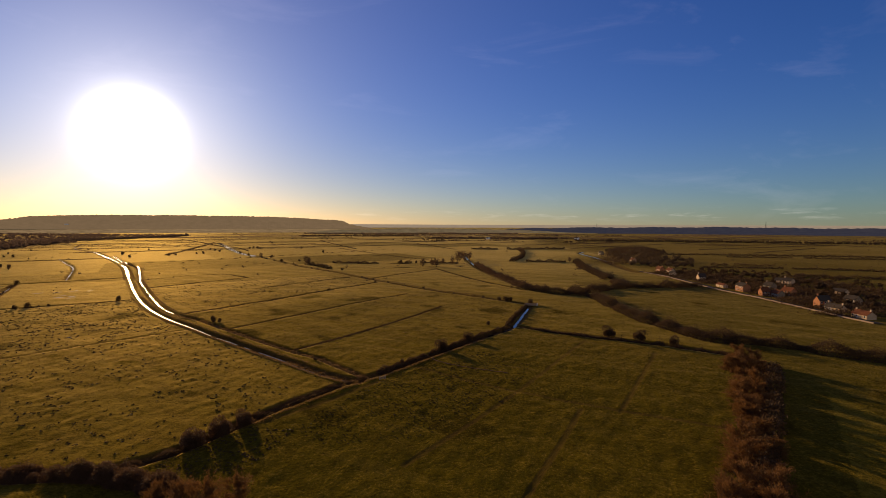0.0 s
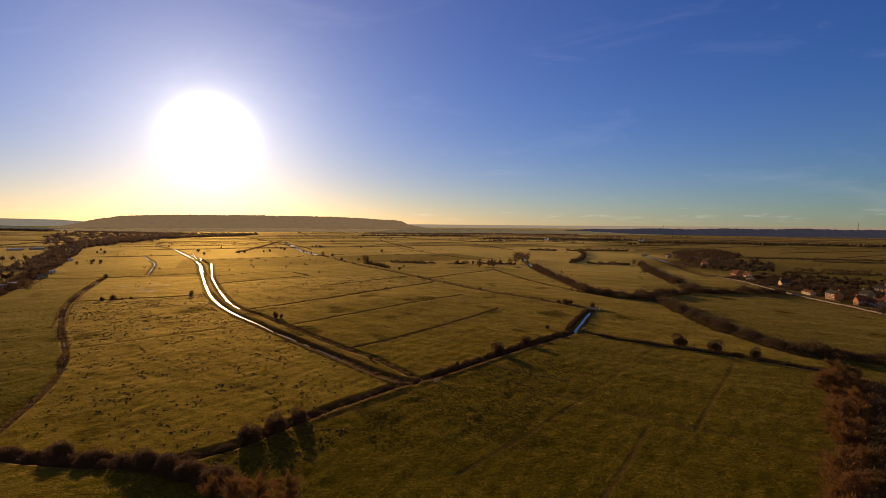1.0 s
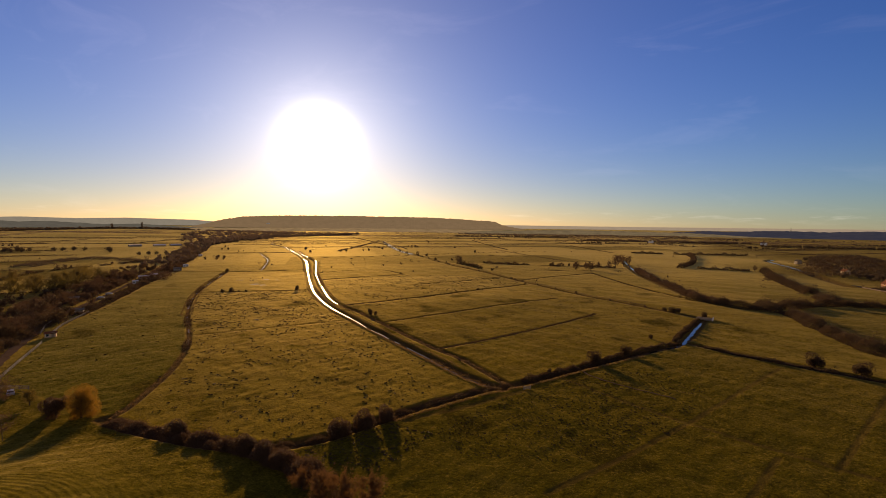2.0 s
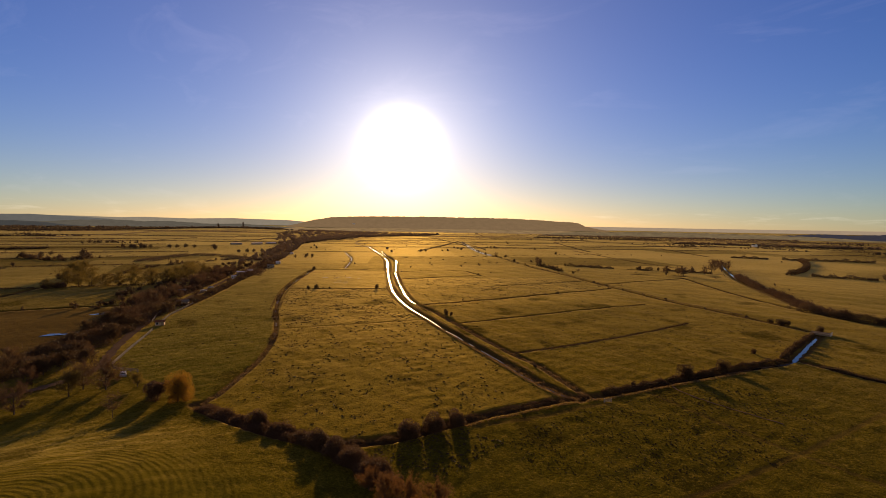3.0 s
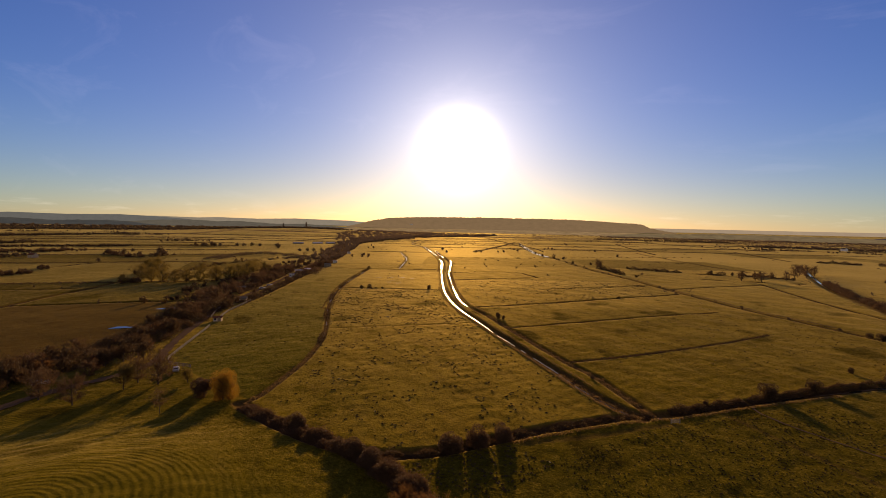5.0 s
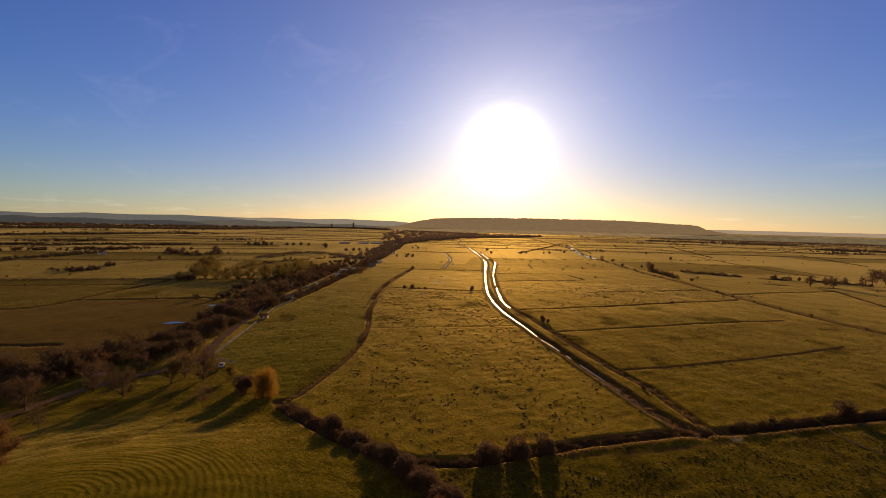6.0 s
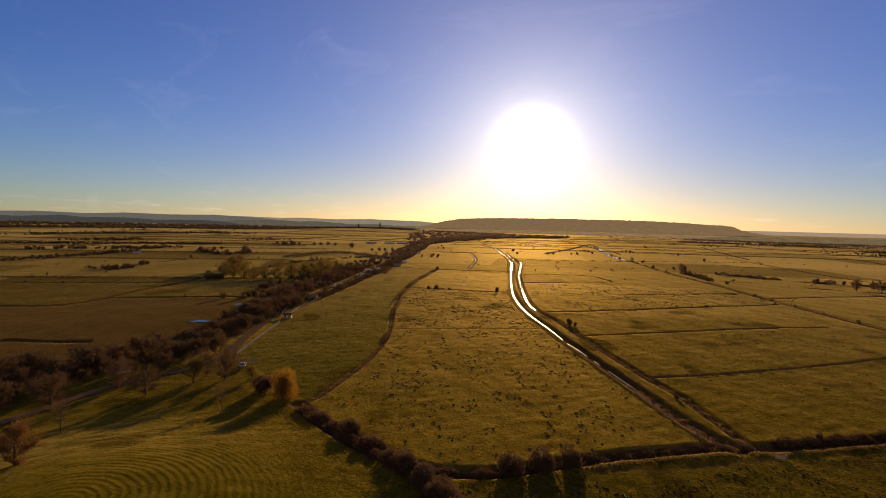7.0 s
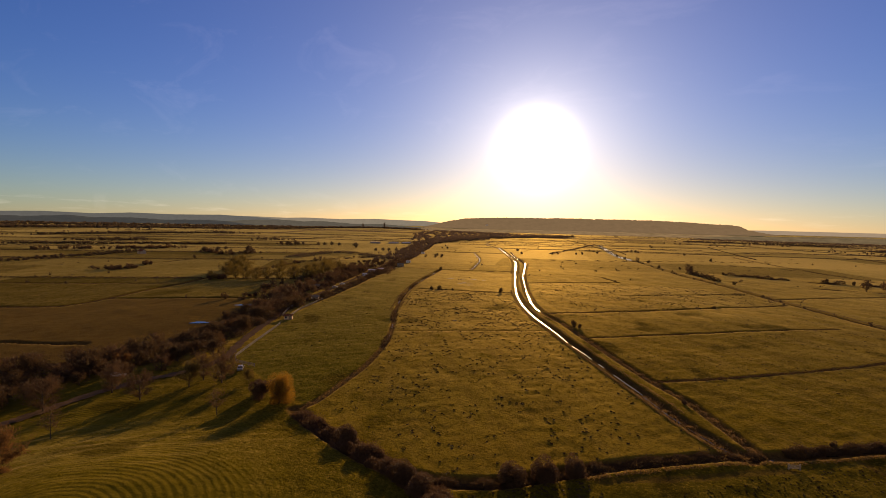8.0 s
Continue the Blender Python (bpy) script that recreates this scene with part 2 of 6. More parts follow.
GRASS = grass_material()
WATER = water_material("still_water", 0.05)
RUFFLED = water_material("wind_ruffled_water", 0.32)
BROWN = foliage_material("bare_twigs", (0.064, 0.034, 0.017), (0.135, 0.072, 0.034), 0.36)
DARK = foliage_material("dark_thicket", (0.045, 0.026, 0.012), (0.11, 0.062, 0.026), 0.36)
OLIVE = foliage_material("olive_leaves", (0.08, 0.055, 0.012), (0.22, 0.15, 0.03), 0.45)
ORANGE = foliage_material("orange_leaves", (0.28, 0.13, 0.010), (0.47, 0.25, 0.022), 0.55)
RUST = foliage_material("rusty_leaves", (0.10, 0.044, 0.014), (0.21, 0.098, 0.028), 0.45)
REED = foliage_material("reeds", (0.12, 0.07, 0.024), (0.28, 0.17, 0.06), 0.5)
RUSH = foliage_material("rushes", (0.018, 0.012, 0.004), (0.055, 0.034, 0.010), 0.1)
FAR_BROWN = foliage_material("far_brown_growth", (0.055, 0.036, 0.020), (0.12, 0.078, 0.042), 0.4)
# paler twigs for the distance: haze painted into the foliage colour
WOODS = foliage_material("haze_tinted_woods", (0.095, 0.062, 0.042), (0.17, 0.115, 0.078), 0.5)
MISTY = foliage_material("haze_tinted_trees", (0.15, 0.10, 0.065), (0.27, 0.19, 0.125), 0.6)
BARK = plain("bark", (0.05, 0.036, 0.024), (0.11, 0.08, 0.055), 0.9, 0.1, 6.0, 0.5)
TARMAC = plain("tarmac", (0.05, 0.045, 0.04), (0.08, 0.07, 0.06), 0.95, 0.0, 1.5, 0.2)
TRACK = plain("pale_track", (0.10, 0.062, 0.034), (0.14, 0.09, 0.052), 0.95, 0.0, 1.0, 0.3)
BRICK = plain("red_brick", (0.34, 0.14, 0.06), (0.48, 0.21, 0.09), 0.85, 0.2, 5.0, 0.2)
STUCCO = plain("pale_plaster", (0.50, 0.34, 0.20), (0.62, 0.44, 0.27), 0.8, 0.3, 2.0, 0.1)
WHITE = plain("white_paint", (0.72, 0.70, 0.66), (0.82, 0.80, 0.76), 0.6, 0.4, 2.0)
STONE = plain("stone", (0.24, 0.17, 0.11), (0.34, 0.25, 0.16), 0.9, 0.2, 4.0, 0.3)
TILE = plain("clay_tiles", (0.11, 0.04, 0.02), (0.19, 0.075, 0.035), 0.9, 0.05, 4.0, 0.3)
SLATE = plain("slate", (0.042, 0.034, 0.028), (0.075, 0.062, 0.050), 0.95, 0.02, 3.0, 0.2)
TIN = plain("tin_sheet", (0.11, 0.088, 0.066), (0.18, 0.15, 0.118), 0.95, 0.03, 2.0, 0.1, 0.0)
SHEET = plain("pale_roof_sheet", (0.34, 0.29, 0.24), (0.46, 0.40, 0.34), 0.35, 0.5, 2.0)
PALE_TIMBER = plain("sun_bleached_timber", (0.18, 0.14, 0.10), (0.29, 0.23, 0.17), 0.8, 0.2, 6.0, 0.3)
TIMBER = plain("weathered_timber", (0.22, 0.16, 0.10), (0.36, 0.28, 0.19), 0.85, 0.2, 6.0, 0.3)
GLASS = plain("window_glass", (0.02, 0.022, 0.025), (0.035, 0.035, 0.04), 0.08, 0.6, 1.0)
RUBBER = plain("rubber", (0.02, 0.02, 0.02), (0.03, 0.03, 0.03), 0.8, 0.3, 5.0)
PAINT_W = plain("pale_car_paint", (0.36, 0.34, 0.31), (0.42, 0.40, 0.37), 0.18, 0.5, 1.0)
PAINT_S = plain("silver_car_paint", (0.30, 0.29, 0.28), (0.36, 0.35, 0.34), 0.35, 0.35, 1.0, 0.0, 0.4)
# haze painted as emission, paler and warmer towards the sun
HILL = far_material("wooded_hill_haze_glow", (0.03, 0.021, 0.012), (0.06, 0.04, 0.022), (0.165, 0.108, 0.057))
RIDGE = far_material("wooded_ridge_blue_glow", (0.035, 0.035, 0.04), (0.06, 0.055, 0.05), (0.019, 0.020, 0.030))
HAZE = far_material("far_ridge_blue_glow", (0.06, 0.065, 0.06), (0.08, 0.085, 0.075), (0.088, 0.088, 0.080))
FOOT = far_material("hill_foot_haze_glow", (0.06, 0.04, 0.02), (0.16, 0.11, 0.05), (0.19, 0.125, 0.060), 0.45)
HAZE_WARM = far_material("far_ridge_warm_glow", (0.12, 0.11, 0.10), (0.15, 0.13, 0.11), (0.27, 0.205, 0.135))
HAZY = far_material("far_fields_haze_glow", (0.03, 0.025, 0.014), (0.07, 0.055, 0.028), (0.125, 0.092, 0.050), 0.4)
HAZE_MID = far_material("far_ridge_pale_glow", (0.06, 0.06, 0.05), (0.08, 0.078, 0.065), (0.19, 0.165, 0.125))
LOW_MID = far_material("grey_rise_haze_glow", (0.04, 0.036, 0.026), (0.06, 0.052, 0.036), (0.080, 0.072, 0.056), 0.15)
LOWRISE = far_material("grey_green_rise_glow", (0.04, 0.04, 0.032), (0.06, 0.056, 0.04), (0.036, 0.038, 0.037))


# ---- plan of the levels: drains, ditches, lanes (metres; the first eye stands over 0, 0) ----
MAIN_A = [(-625, 847), (-431, 625), (-365, 543), (-284, 426), (-213, 326), (-171, 274), (-144, 247), (-124, 230), (-105, 212), (-92, 201), (-58, 172), (-46, 161), (-37, 154), (-27, 148)]
MAIN_B = [(-398, 596), (-353, 547), (-272, 422), (-208, 333), (-167, 279), (-144, 258), (-127, 246), (-118, 237), (-83, 205), (-59, 184), (-47, 176), (-36, 164), (-26, 153)]
MAIN_TOP = [(-926, 1215), (-752, 953), (-625, 847)]
CROSS = [(-117, 93), (-103, 91), (-93, 90), (-83, 90), (-73, 92), (-64, 96), (-56, 105), (-50, 117), (-36, 140), (-24, 153), (-11, 171), (0, 186), (18, 209), (36, 231), (54, 291)]
CURVE = [(-352, 386), (-291, 299), (-251, 248), (-206, 202), (-171, 171), (-151, 150), (-135, 130), (-126, 114), (-119, 103), (-116, 94)]
TRACK_LINE = [(-603, 1273), (-358, 828), (-282, 731), (-183, 578), (-114, 495), (-70, 438), (-43, 404), (-9, 362), (23, 332), (52, 300)]
RIGHT_DRAIN = [(30, 900), (35, 766), (38, 602), (44, 520), (56, 444), (64, 385)]
RIGHT_DITCH = [(38, 233), (57, 218), (73, 209), (84, 202), (92, 199), (104, 187), (116, 180)]
RIVER = [(262, 880), (243, 850), (240, 780), (236, 720), (227, 655), (216, 590), (207, 504)]
# polyline, half width of the cut, depth
DITCHES = [
    (MAIN_A[6:], 2.5, 0.9), (MAIN_A[:2], 4.5, 1.0), (MAIN_A[1:4], 4.2, 1.0), (MAIN_A[3:7], 3.2, 1.0), (MAIN_B[:4], 3.0, 0.9), (MAIN_B[3:], 1.8, 0.9), ([(-398, 596), (-440, 645), (-520, 745)], 2.4, 0.8), (MAIN_TOP, 4.0, 1.0), (CROSS, 2.3, 0.8), (CURVE, 1.3, 0.8), (TRACK_LINE[:3], 7.0, 1.0), (TRACK_LINE[2:], 1.5, 0.8),
    (RIGHT_DRAIN, 5.0, 1.2), (RIGHT_DITCH, 2.6, 1.1), (RIVER, 6.0, 1.3),
    ([(-549, 675), (-424, 543), (-339, 423)], 3.0, 0.9),
    ([(-264, 270), (-207, 315)], 1.6, 0.8), ([(-168, 170), (-119, 226)], 0.8, 0.35), ([(-403, 374), (-352, 388), (-300, 445)], 2.0, 0.8),
    ([(-640, 590), (-589, 632), (-497, 705)], 3.5, 0.9), ([(-394, 600), (-340, 668), (-261, 769), (-120, 960)], 1.8, 0.8),
    ([(-269, 426), (-229, 486), (-184, 445)], 1.5, 0.7), ([(-235, 374), (-196, 429), (-184, 445)], 1.3, 0.6),
    ([(-146, 264), (-139, 274), (-100, 333), (-87, 358), (-57, 415)], 1.3, 0.55), ([(-146, 364), (-91, 453)], 1.2, 0.4),
    ([(-104, 222), (-70, 277), (-26, 344)], 0.9, 0.4), ([(-60, 185), (-41, 214), (-14, 261), (-1, 290)], 0.8, 0.35),
    ([(-68, 441), (-8, 540)], 1.8, 0.8), ([(-8, 545), (23, 451), (57, 375)], 1.8, 0.8), ([(-130, 618), (26, 611)], 2.0, 0.8),
    ([(-223, 1013), (-88, 777), (-21, 678)], 2.6, 0.9), ([(-72, 1291), (26, 982)], 4.0, 1.0), ([(-119, 539), (-8, 567), (25, 573)], 1.6, 0.8),
    ([(-190, 786), (-91, 772)], 2.4, 0.8), ([(-344, 48), (-325, 73), (-342, 95), (-367, 124), (-394, 157), (-444, 207)], 2.2, 0.9),
    ([(-342, 95), (-279, 177)], 1.8, 0.8), ([(-248, 44), (-225, 66)], 1.8, 0.8), ([(-470, 45), (-456, 61), (-393, 142)], 1.9, 0.8),
    ([(-565, 170), (-616, 228), (-553, 317)], 2.2, 0.8), ([(-705, 66), (-768, 207)], 3.5, 0.9), ([(-1010, 81), (-996, 277)], 4.0, 0.9),
    ([(-13, 167), (21, 141), (50, 125), (75, 112)], 0.8, 0.09), ([(84, 184), (48, 125)], 0.8, 0.09), ([(38, 127), (15, 84)], 0.8, 0.07), ([(62, 204), (19, 134), (-8, 96)], 0.8, 0.07),
    ([(-45, 117), (-36.5, 126), (-27.5, 139), (-19.5, 149)], 1.1, 0.1),
]


def far_field_lines():
    """Ditches of the far plain, in a loose grid along and across the drains."""
    rng = np.random.RandomState(5)
    lines = []
    for i in range(95):
        a = radians(rng.uniform(-62, 42))
        r = 1050 * (2.7 ** rng.uniform(0, 1))
        x, y = r * math.sin(a), r * math.cos(a)
        th = radians(-33 + rng.normal(0, 7)) + (math.pi / 2 if rng.rand() < 0.72 else 0)
        ln = r * rng.uniform(0.15, 0.5)
        dx, dy = math.sin(th) * ln / 2, math.cos(th) * ln / 2
        lines.append([(x - dx, y - dy), (x + rng.normal(0, 5), y + rng.normal(0, 5)), (x + dx, y + dy)])
    return lines


FAR_LINES = far_field_lines()


def seg_distance(x, y, pts):
    best = np.full(x.shape, 1e9)
    for (ax, ay), (bx, by) in zip(pts[:-1], pts[1:]):
        dx, dy = bx - ax, by - ay
        u = np.clip(((x - ax) * dx + (y - ay) * dy) / (dx * dx + dy * dy), 0, 1)
        best = np.minimum(best, np.hypot(x - ax - u * dx, y - ay - u * dy))
    return best


def smooth(a, b, v):
    u = np.clip((v - a) / (b - a), 0, 1)
    return u * u * (3 - 2 * u)


def inside(x, y, poly):
    hit = np.zeros(x.shape, bool)
    for (ax, ay), (bx, by) in zip(poly, poly[1:] + poly[:1]):
        cross = ((ay > y) != (by > y)) & (x < (bx - ax) * (y - ay) / (by - ay + 1e-9) + ax)
        hit ^= cross
    return hit


def round_off(pts, n=3):
    """A polyline with its corners rounded (Chaikin)."""
    p = np.array(pts, float)
    for _ in range(n):
        q = np.empty((2 * len(p) - 2, 2))
        q[0::2], q[1::2] = p[:-1] * 0.75 + p[1:] * 0.25, p[:-1] * 0.25 + p[1:] * 0.75
        p = np.vstack([p[:1], q, p[-1:]])
    return [tuple(v) for v in p]


def waves(x, y, seed, length, n=9):
    rng = np.random.RandomState(seed)
    s = np.zeros(np.shape(x))
    for _ in range(n):
        a, k = rng.uniform(0, 2 * math.pi), 2 * math.pi / (length * rng.uniform(0.6, 1.7))
        s = s + np.sin(k * (x * math.cos(a) + y * math.sin(a)) + rng.uniform(0, 6.28))
    return s / math.sqrt(n)


CUTS = [(round_off(p, 2), w, d) for p, w, d in DITCHES]


def lie_of_land(x, y):
    """Height of the ground, and how far it is a rough bank."""
    x, y = np.asarray(x, float), np.asarray(y, float)
    r = np.hypot(x, y)
    z = 0.10 * waves(x, y, 1, 26) + 0.05 * waves(x, y, 2, 9) * np.clip(400 / (r + 1), 0, 1)
    z += 0.25 * waves(x, y, 3, 160)
    z += 0.045 * waves(x, y, 6, 4.2, 14) * (1 - smooth(180, 420, r))
    z += 26 * smooth(3000, 4900, r)
    # a low green rise on the far plain
    z += 18 * np.exp(-((x + 2040) ** 2 + (y - 1610) ** 2) / 420.0 ** 2)
    # the foot of the green hill beyond the paddock
    z += 8 * (0.5 + 0.5 * np.cos(math.pi * np.clip(np.hypot(x + 88, y - 36) / 62, 0, 1)))
    bank = np.zeros(x.shape)
    rag = 1 + 0.05 * waves(x, y, 4, 5)
    for pts, w, depth in CUTS:
        px, py = np.array(pts).T
        near = (x > px.min() - 30) & (x < px.max() + 30) & (y > py.min() - 30) & (y < py.max() + 30)
        if not near.any():
            continue
        d = seg_distance(x[near], y[near], pts) / rag[near]
        cut = 1 - smooth(w * 0.45, w * 1.05, d)
        lip = np.exp(-((d - w * 1.45) / (w * 0.4)) ** 2) * 0.05 * depth
        z[near] = z[near] - depth * cut if depth < 0.2 else z[near] * (1 - cut) + lip * (1 - cut) - depth * cut
        bank[near] = np.maximum(bank[near], (1 - smooth(w * 0.75, w * 1.2, d)) * min(1.0, depth / 0.6 if depth > 0.2 else 0.45))
    return z, bank


def ground_at(x, y):
    return float(lie_of_land(np.array([x]), np.array([y]))[0][0])


def mesh_of(name, verts, faces, material, smooth_faces=False):
    me = bpy.data.meshes.new(name)
    me.from_pydata([tuple(v) for v in verts], [], [tuple(f) for f in faces])
    me.materials.append(material)
    if smooth_faces:
        me.polygons.foreach_set("use_smooth", [True] * len(me.polygons))
    me.update()
    return me


def fast_mesh(name, co, quads, material, corners=4):
    """A mesh from arrays: co (n, 3) and faces (m, corners)."""
    me = bpy.data.meshes.new(name)
    n, m = len(co), len(quads)
    me.vertices.add(n)
    me.vertices.foreach_set("co", np.asarray(co, np.float32).ravel())
    me.loops.add(m * corners)
    me.loops.foreach_set("vertex_index", np.asarray(quads, np.int32).ravel())
    me.polygons.add(m)
    me.polygons.foreach_set("loop_start", np.arange(0, m * corners, corners, dtype=np.int32))
    me.materials.append(material)
    me.update(calc_edges=True)
    return me


PADDOCK = [(-118, 92), (-93, 89), (-73, 91), (-52, 88), (-30, 60), (-60, 20), (-200, -20), (-200, 60), (-160, 98)]
STRIP = [(-117, 96), (-126, 114), (-135, 130), (-171, 171), (-206, 202), (-251, 248), (-352, 386), (-400, 370), (-299, 243), (-230, 153), (-173, 100)]


MEADOW = [(-114, 98), (-150, 148), (-206, 202), (-352, 386), (-284, 426), (-213, 326), (-105, 212), (-27, 148), (-50, 118), (-66, 97)]
WET_FIELD = [(-190, -20), (-200, 84), (-237, 130), (-262, 165), (-295, 152), (-338, 98), (-322, 73), (-344, 48), (-300, -40)]
DARK_FIELD = CROSS[5:13] + RIGHT_DITCH + [(130, 160), (60, 60), (0, -200), (-60, -60), (-40, 60), (-52, 88)]
STRIP_EDGES = 345 + np.cumsum(np.random.RandomState(8).uniform(46, 100, 15))


def ground():
    fine = np.radians(np.arange(-93, 50, 0.185))
    coarse = np.radians(np.arange(50, 267, 3.0))
    az = np.concatenate([fine, coarse])
    rings = np.concatenate([[0.01, 8, 20, 40], np.geomspace(55, 540, 380), np.geomspace(547, 4960, 175)])
    A, R = np.meshgrid(az, rings)
    x, y = R * np.sin(A), 12 + R * np.cos(A)
    z, bank = lie_of_land(x.ravel(), y.ravel())
    co = np.stack([x.ravel(), y.ravel(), z], 1)
    nr, na = R.shape
    i = np.arange(nr - 1)[:, None] * na
    j = np.arange(na)[None, :]
    k = (j + 1) % na
    quads = np.stack([i + j, i + k, i + na + k, i + na + j], -1).reshape(-1, 4)
    me = fast_mesh("ground", co, quads, GRASS)
    me.polygons.foreach_set("use_smooth", np.ones(len(me.polygons), bool))
    px, py = x.ravel(), y.ravel()
    lush = inside(px, py, PADDOCK) * 0.5
    lush = np.maximum(lush, inside(px, py, STRIP) * 1.0)
    lush = np.maximum(lush, inside(px, py, DARK_FIELD) * 0.4)
    lush = np.maximum(lush, 0.75 * smooth(20, 120, px - 0.04 * py))
    lush = np.maximum(lush, 0.5 * smooth(1, 1.6, waves(px, py, 12, 420) + 0.4 * waves(px, py, 13, 150)))
    # fields of the levels: long strips along and across the drains, each with its own grass
    c, s = math.cos(radians(33)), math.sin(radians(33))
    u, v = px * c + py * s, -px * s + py * c
    row = np.floor(v / 150)
    col = np.floor((u + 61 * row) / (240 + 40 * np.sin(row)))
    patch = np.modf(np.abs(np.sin(row * 12.9898 + col * 78.233) * 43758.5453))[0]
    far = smooth(330, 520, np.hypot(px, py))
    patch = 0.5 + (patch - 0.5) * (0.25 + 0.75 * far)
    patch = np.where(inside(px, py, DARK_FIELD) | ((px > 116) & (py < 420)), 0.74, patch)
    wet = inside(px, py, WET_FIELD)
    patch = np.where(wet, 0.9, patch)
    bank = np.maximum(bank, 0.8 * wet)
    # narrow strip fields west of the road belt; the darkening westward is painted light falloff
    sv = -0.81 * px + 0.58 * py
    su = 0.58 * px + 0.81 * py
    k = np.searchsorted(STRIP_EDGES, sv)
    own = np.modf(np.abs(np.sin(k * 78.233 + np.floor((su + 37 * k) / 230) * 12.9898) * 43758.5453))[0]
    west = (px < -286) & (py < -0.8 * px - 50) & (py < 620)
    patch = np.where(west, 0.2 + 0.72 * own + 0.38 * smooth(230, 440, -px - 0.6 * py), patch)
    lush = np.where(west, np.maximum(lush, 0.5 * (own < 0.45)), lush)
    lush = np.maximum(lush, 0.8 * smooth(0.9, 1.5, -px / np.maximum(py, 1)) * smooth(700, 1200, np.hypot(px, py)))
    # eastern fields: dark olive, deepened eastward by the same painted falloff
    east = smooth(110, 330, px + 40 * waves(px, py, 21, 300)) * smooth(0.10, 0.24, px / np.maximum(py, 1))
    patch = patch + east * np.maximum(1.1 + 0.15 * patch - patch, 0)
    # own grass tones, widened so that light falloff is painted into them
    patch = np.where(inside(px, py, PADDOCK), 0.68, patch)
    patch = np.where(inside(px, py, STRIP), 0.55, patch)
    patch = np.where(inside(px, py, MEADOW), 0.2, patch)
    # broad damp stains in the meadows
    patch = np.clip(patch + 0.6 * smooth(0.9, 1.9, waves(px, py, 31, 48) + 0.5 * waves(px, py, 32, 15)) * (1 - far), 0, 1.3)
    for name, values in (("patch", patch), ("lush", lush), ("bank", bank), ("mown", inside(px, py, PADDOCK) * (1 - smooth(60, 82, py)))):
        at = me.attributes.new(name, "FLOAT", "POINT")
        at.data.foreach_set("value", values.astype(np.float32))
    ob = new("ground", me)
    return tagged(ob, "flat winter pasture, olive-gold grass cut by ditches", "ground", kind="structure")


ground()


def strip(pts, half, z, name, material, label, category, wobble=0.0, seed=0, steps=3):
    """A flat ribbon along a line, as water or a lane."""
    p = np.array(round_off(pts, steps))
    d = np.gradient(p, axis=0)
    d /= np.linalg.norm(d, axis=1)[:, None] + 1e-9
    nrm = np.stack([-d[:, 1], d[:, 0]], 1)
    rng = np.random.RandomState(seed)
    w1 = half * (1 + wobble * rng.uniform(-1, 1, len(p)))
    w2 = half * (1 + wobble * rng.uniform(-1, 1, len(p)))
    left, right = p + nrm * w1[:, None], p - nrm * w2[:, None]
    zz = np.full(len(p), z) if np.isscalar(z) else z(p)
    co = np.concatenate([np.column_stack([left, zz]), np.column_stack([right, zz])])
    n = len(p)
    i = np.arange(n - 1)
    me = fast_mesh(name, co, np.stack([i + n, i + n + 1, i + 1, i], 1), material)
    return tagged(new(name, me), label, category, kind="structure")


def channel(pts, widths, z, label, seed, ragged=0.35, broken=-9.0, wander=0.3, material=None):
    """Open water in a drain: a ribbon whose uneven edges follow the reeds, and which they close here and there."""
    p = np.array(round_off(pts, 3))
    leng = np.concatenate([[0], np.cumsum(np.linalg.norm(np.diff(p, axis=0), axis=1))])
    s = np.arange(0, leng[-1], 0.9)
    c = np.stack([np.interp(s, leng, p[:, 0]), np.interp(s, leng, p[:, 1])], 1)
    d = np.gradient(c, axis=0)
    d /= np.linalg.norm(d, axis=1)[:, None] + 1e-9
    nrm = np.stack([-d[:, 1], d[:, 0]], 1)
    half = np.interp(s / leng[-1], np.linspace(0, 1, len(widths)), widths)
    w1 = half * np.clip(1 + ragged * (waves(s, s * 0, seed, 9) + 0.5 * waves(s, s * 0, seed + 1, 3.5)), 0.12, 2)
    w2 = half * np.clip(1 + ragged * (waves(s, s * 0, seed + 2, 8) + 0.5 * waves(s, s * 0, seed + 3, 3.0)), 0.12, 2)
    mid = c + nrm * (half * wander * waves(s, s * 0, seed + 4, 22))[:, None]
    left, right = mid + nrm * w1[:, None], mid - nrm * w2[:, None]
    zz = np.full(len(s), z)
    co = np.concatenate([np.column_stack([left, zz]), np.column_stack([right, zz])])
    n = len(s)
    i = np.arange(n - 1)
    i = i[waves(s, s * 0, seed + 5, 14)[:-1] > broken]
    me = fast_mesh("water", co, np.stack([i + n, i + n + 1, i + 1, i], 1), material or RUFFLED)
    return tagged(new("water", me), label, "water", kind="structure")


channel(MAIN_A[:2], (1.5, 1.4), -0.3, "broken bright water of the upper drain", 301, 0.35, 0.0)
channel([(-394, 578), (-365, 543), (-303, 453)], (0.9, 1.15, 1.05), -0.4, "broad bright reach of the main drain", 305, 0.15)
channel([(-298, 446), (-284, 426), (-213, 326), (-171, 274), (-144, 247), (-124, 230), (-105, 212)], (0.45, 0.52, 0.54, 0.52, 0.46, 0.34, 0.28, 0.24), -0.5, "still water of the main drain, bright with sky", 307, 0.3)
channel(MAIN_A[8:11], (0.32, 0.18), -0.5, "narrowing bright water of the main drain", 311, 0.5, -0.5)
channel(MAIN_A[10:], (0.3, 0.35), -0.7, "dark water of the main drain under its banks", 321, 0.4, -0.8)
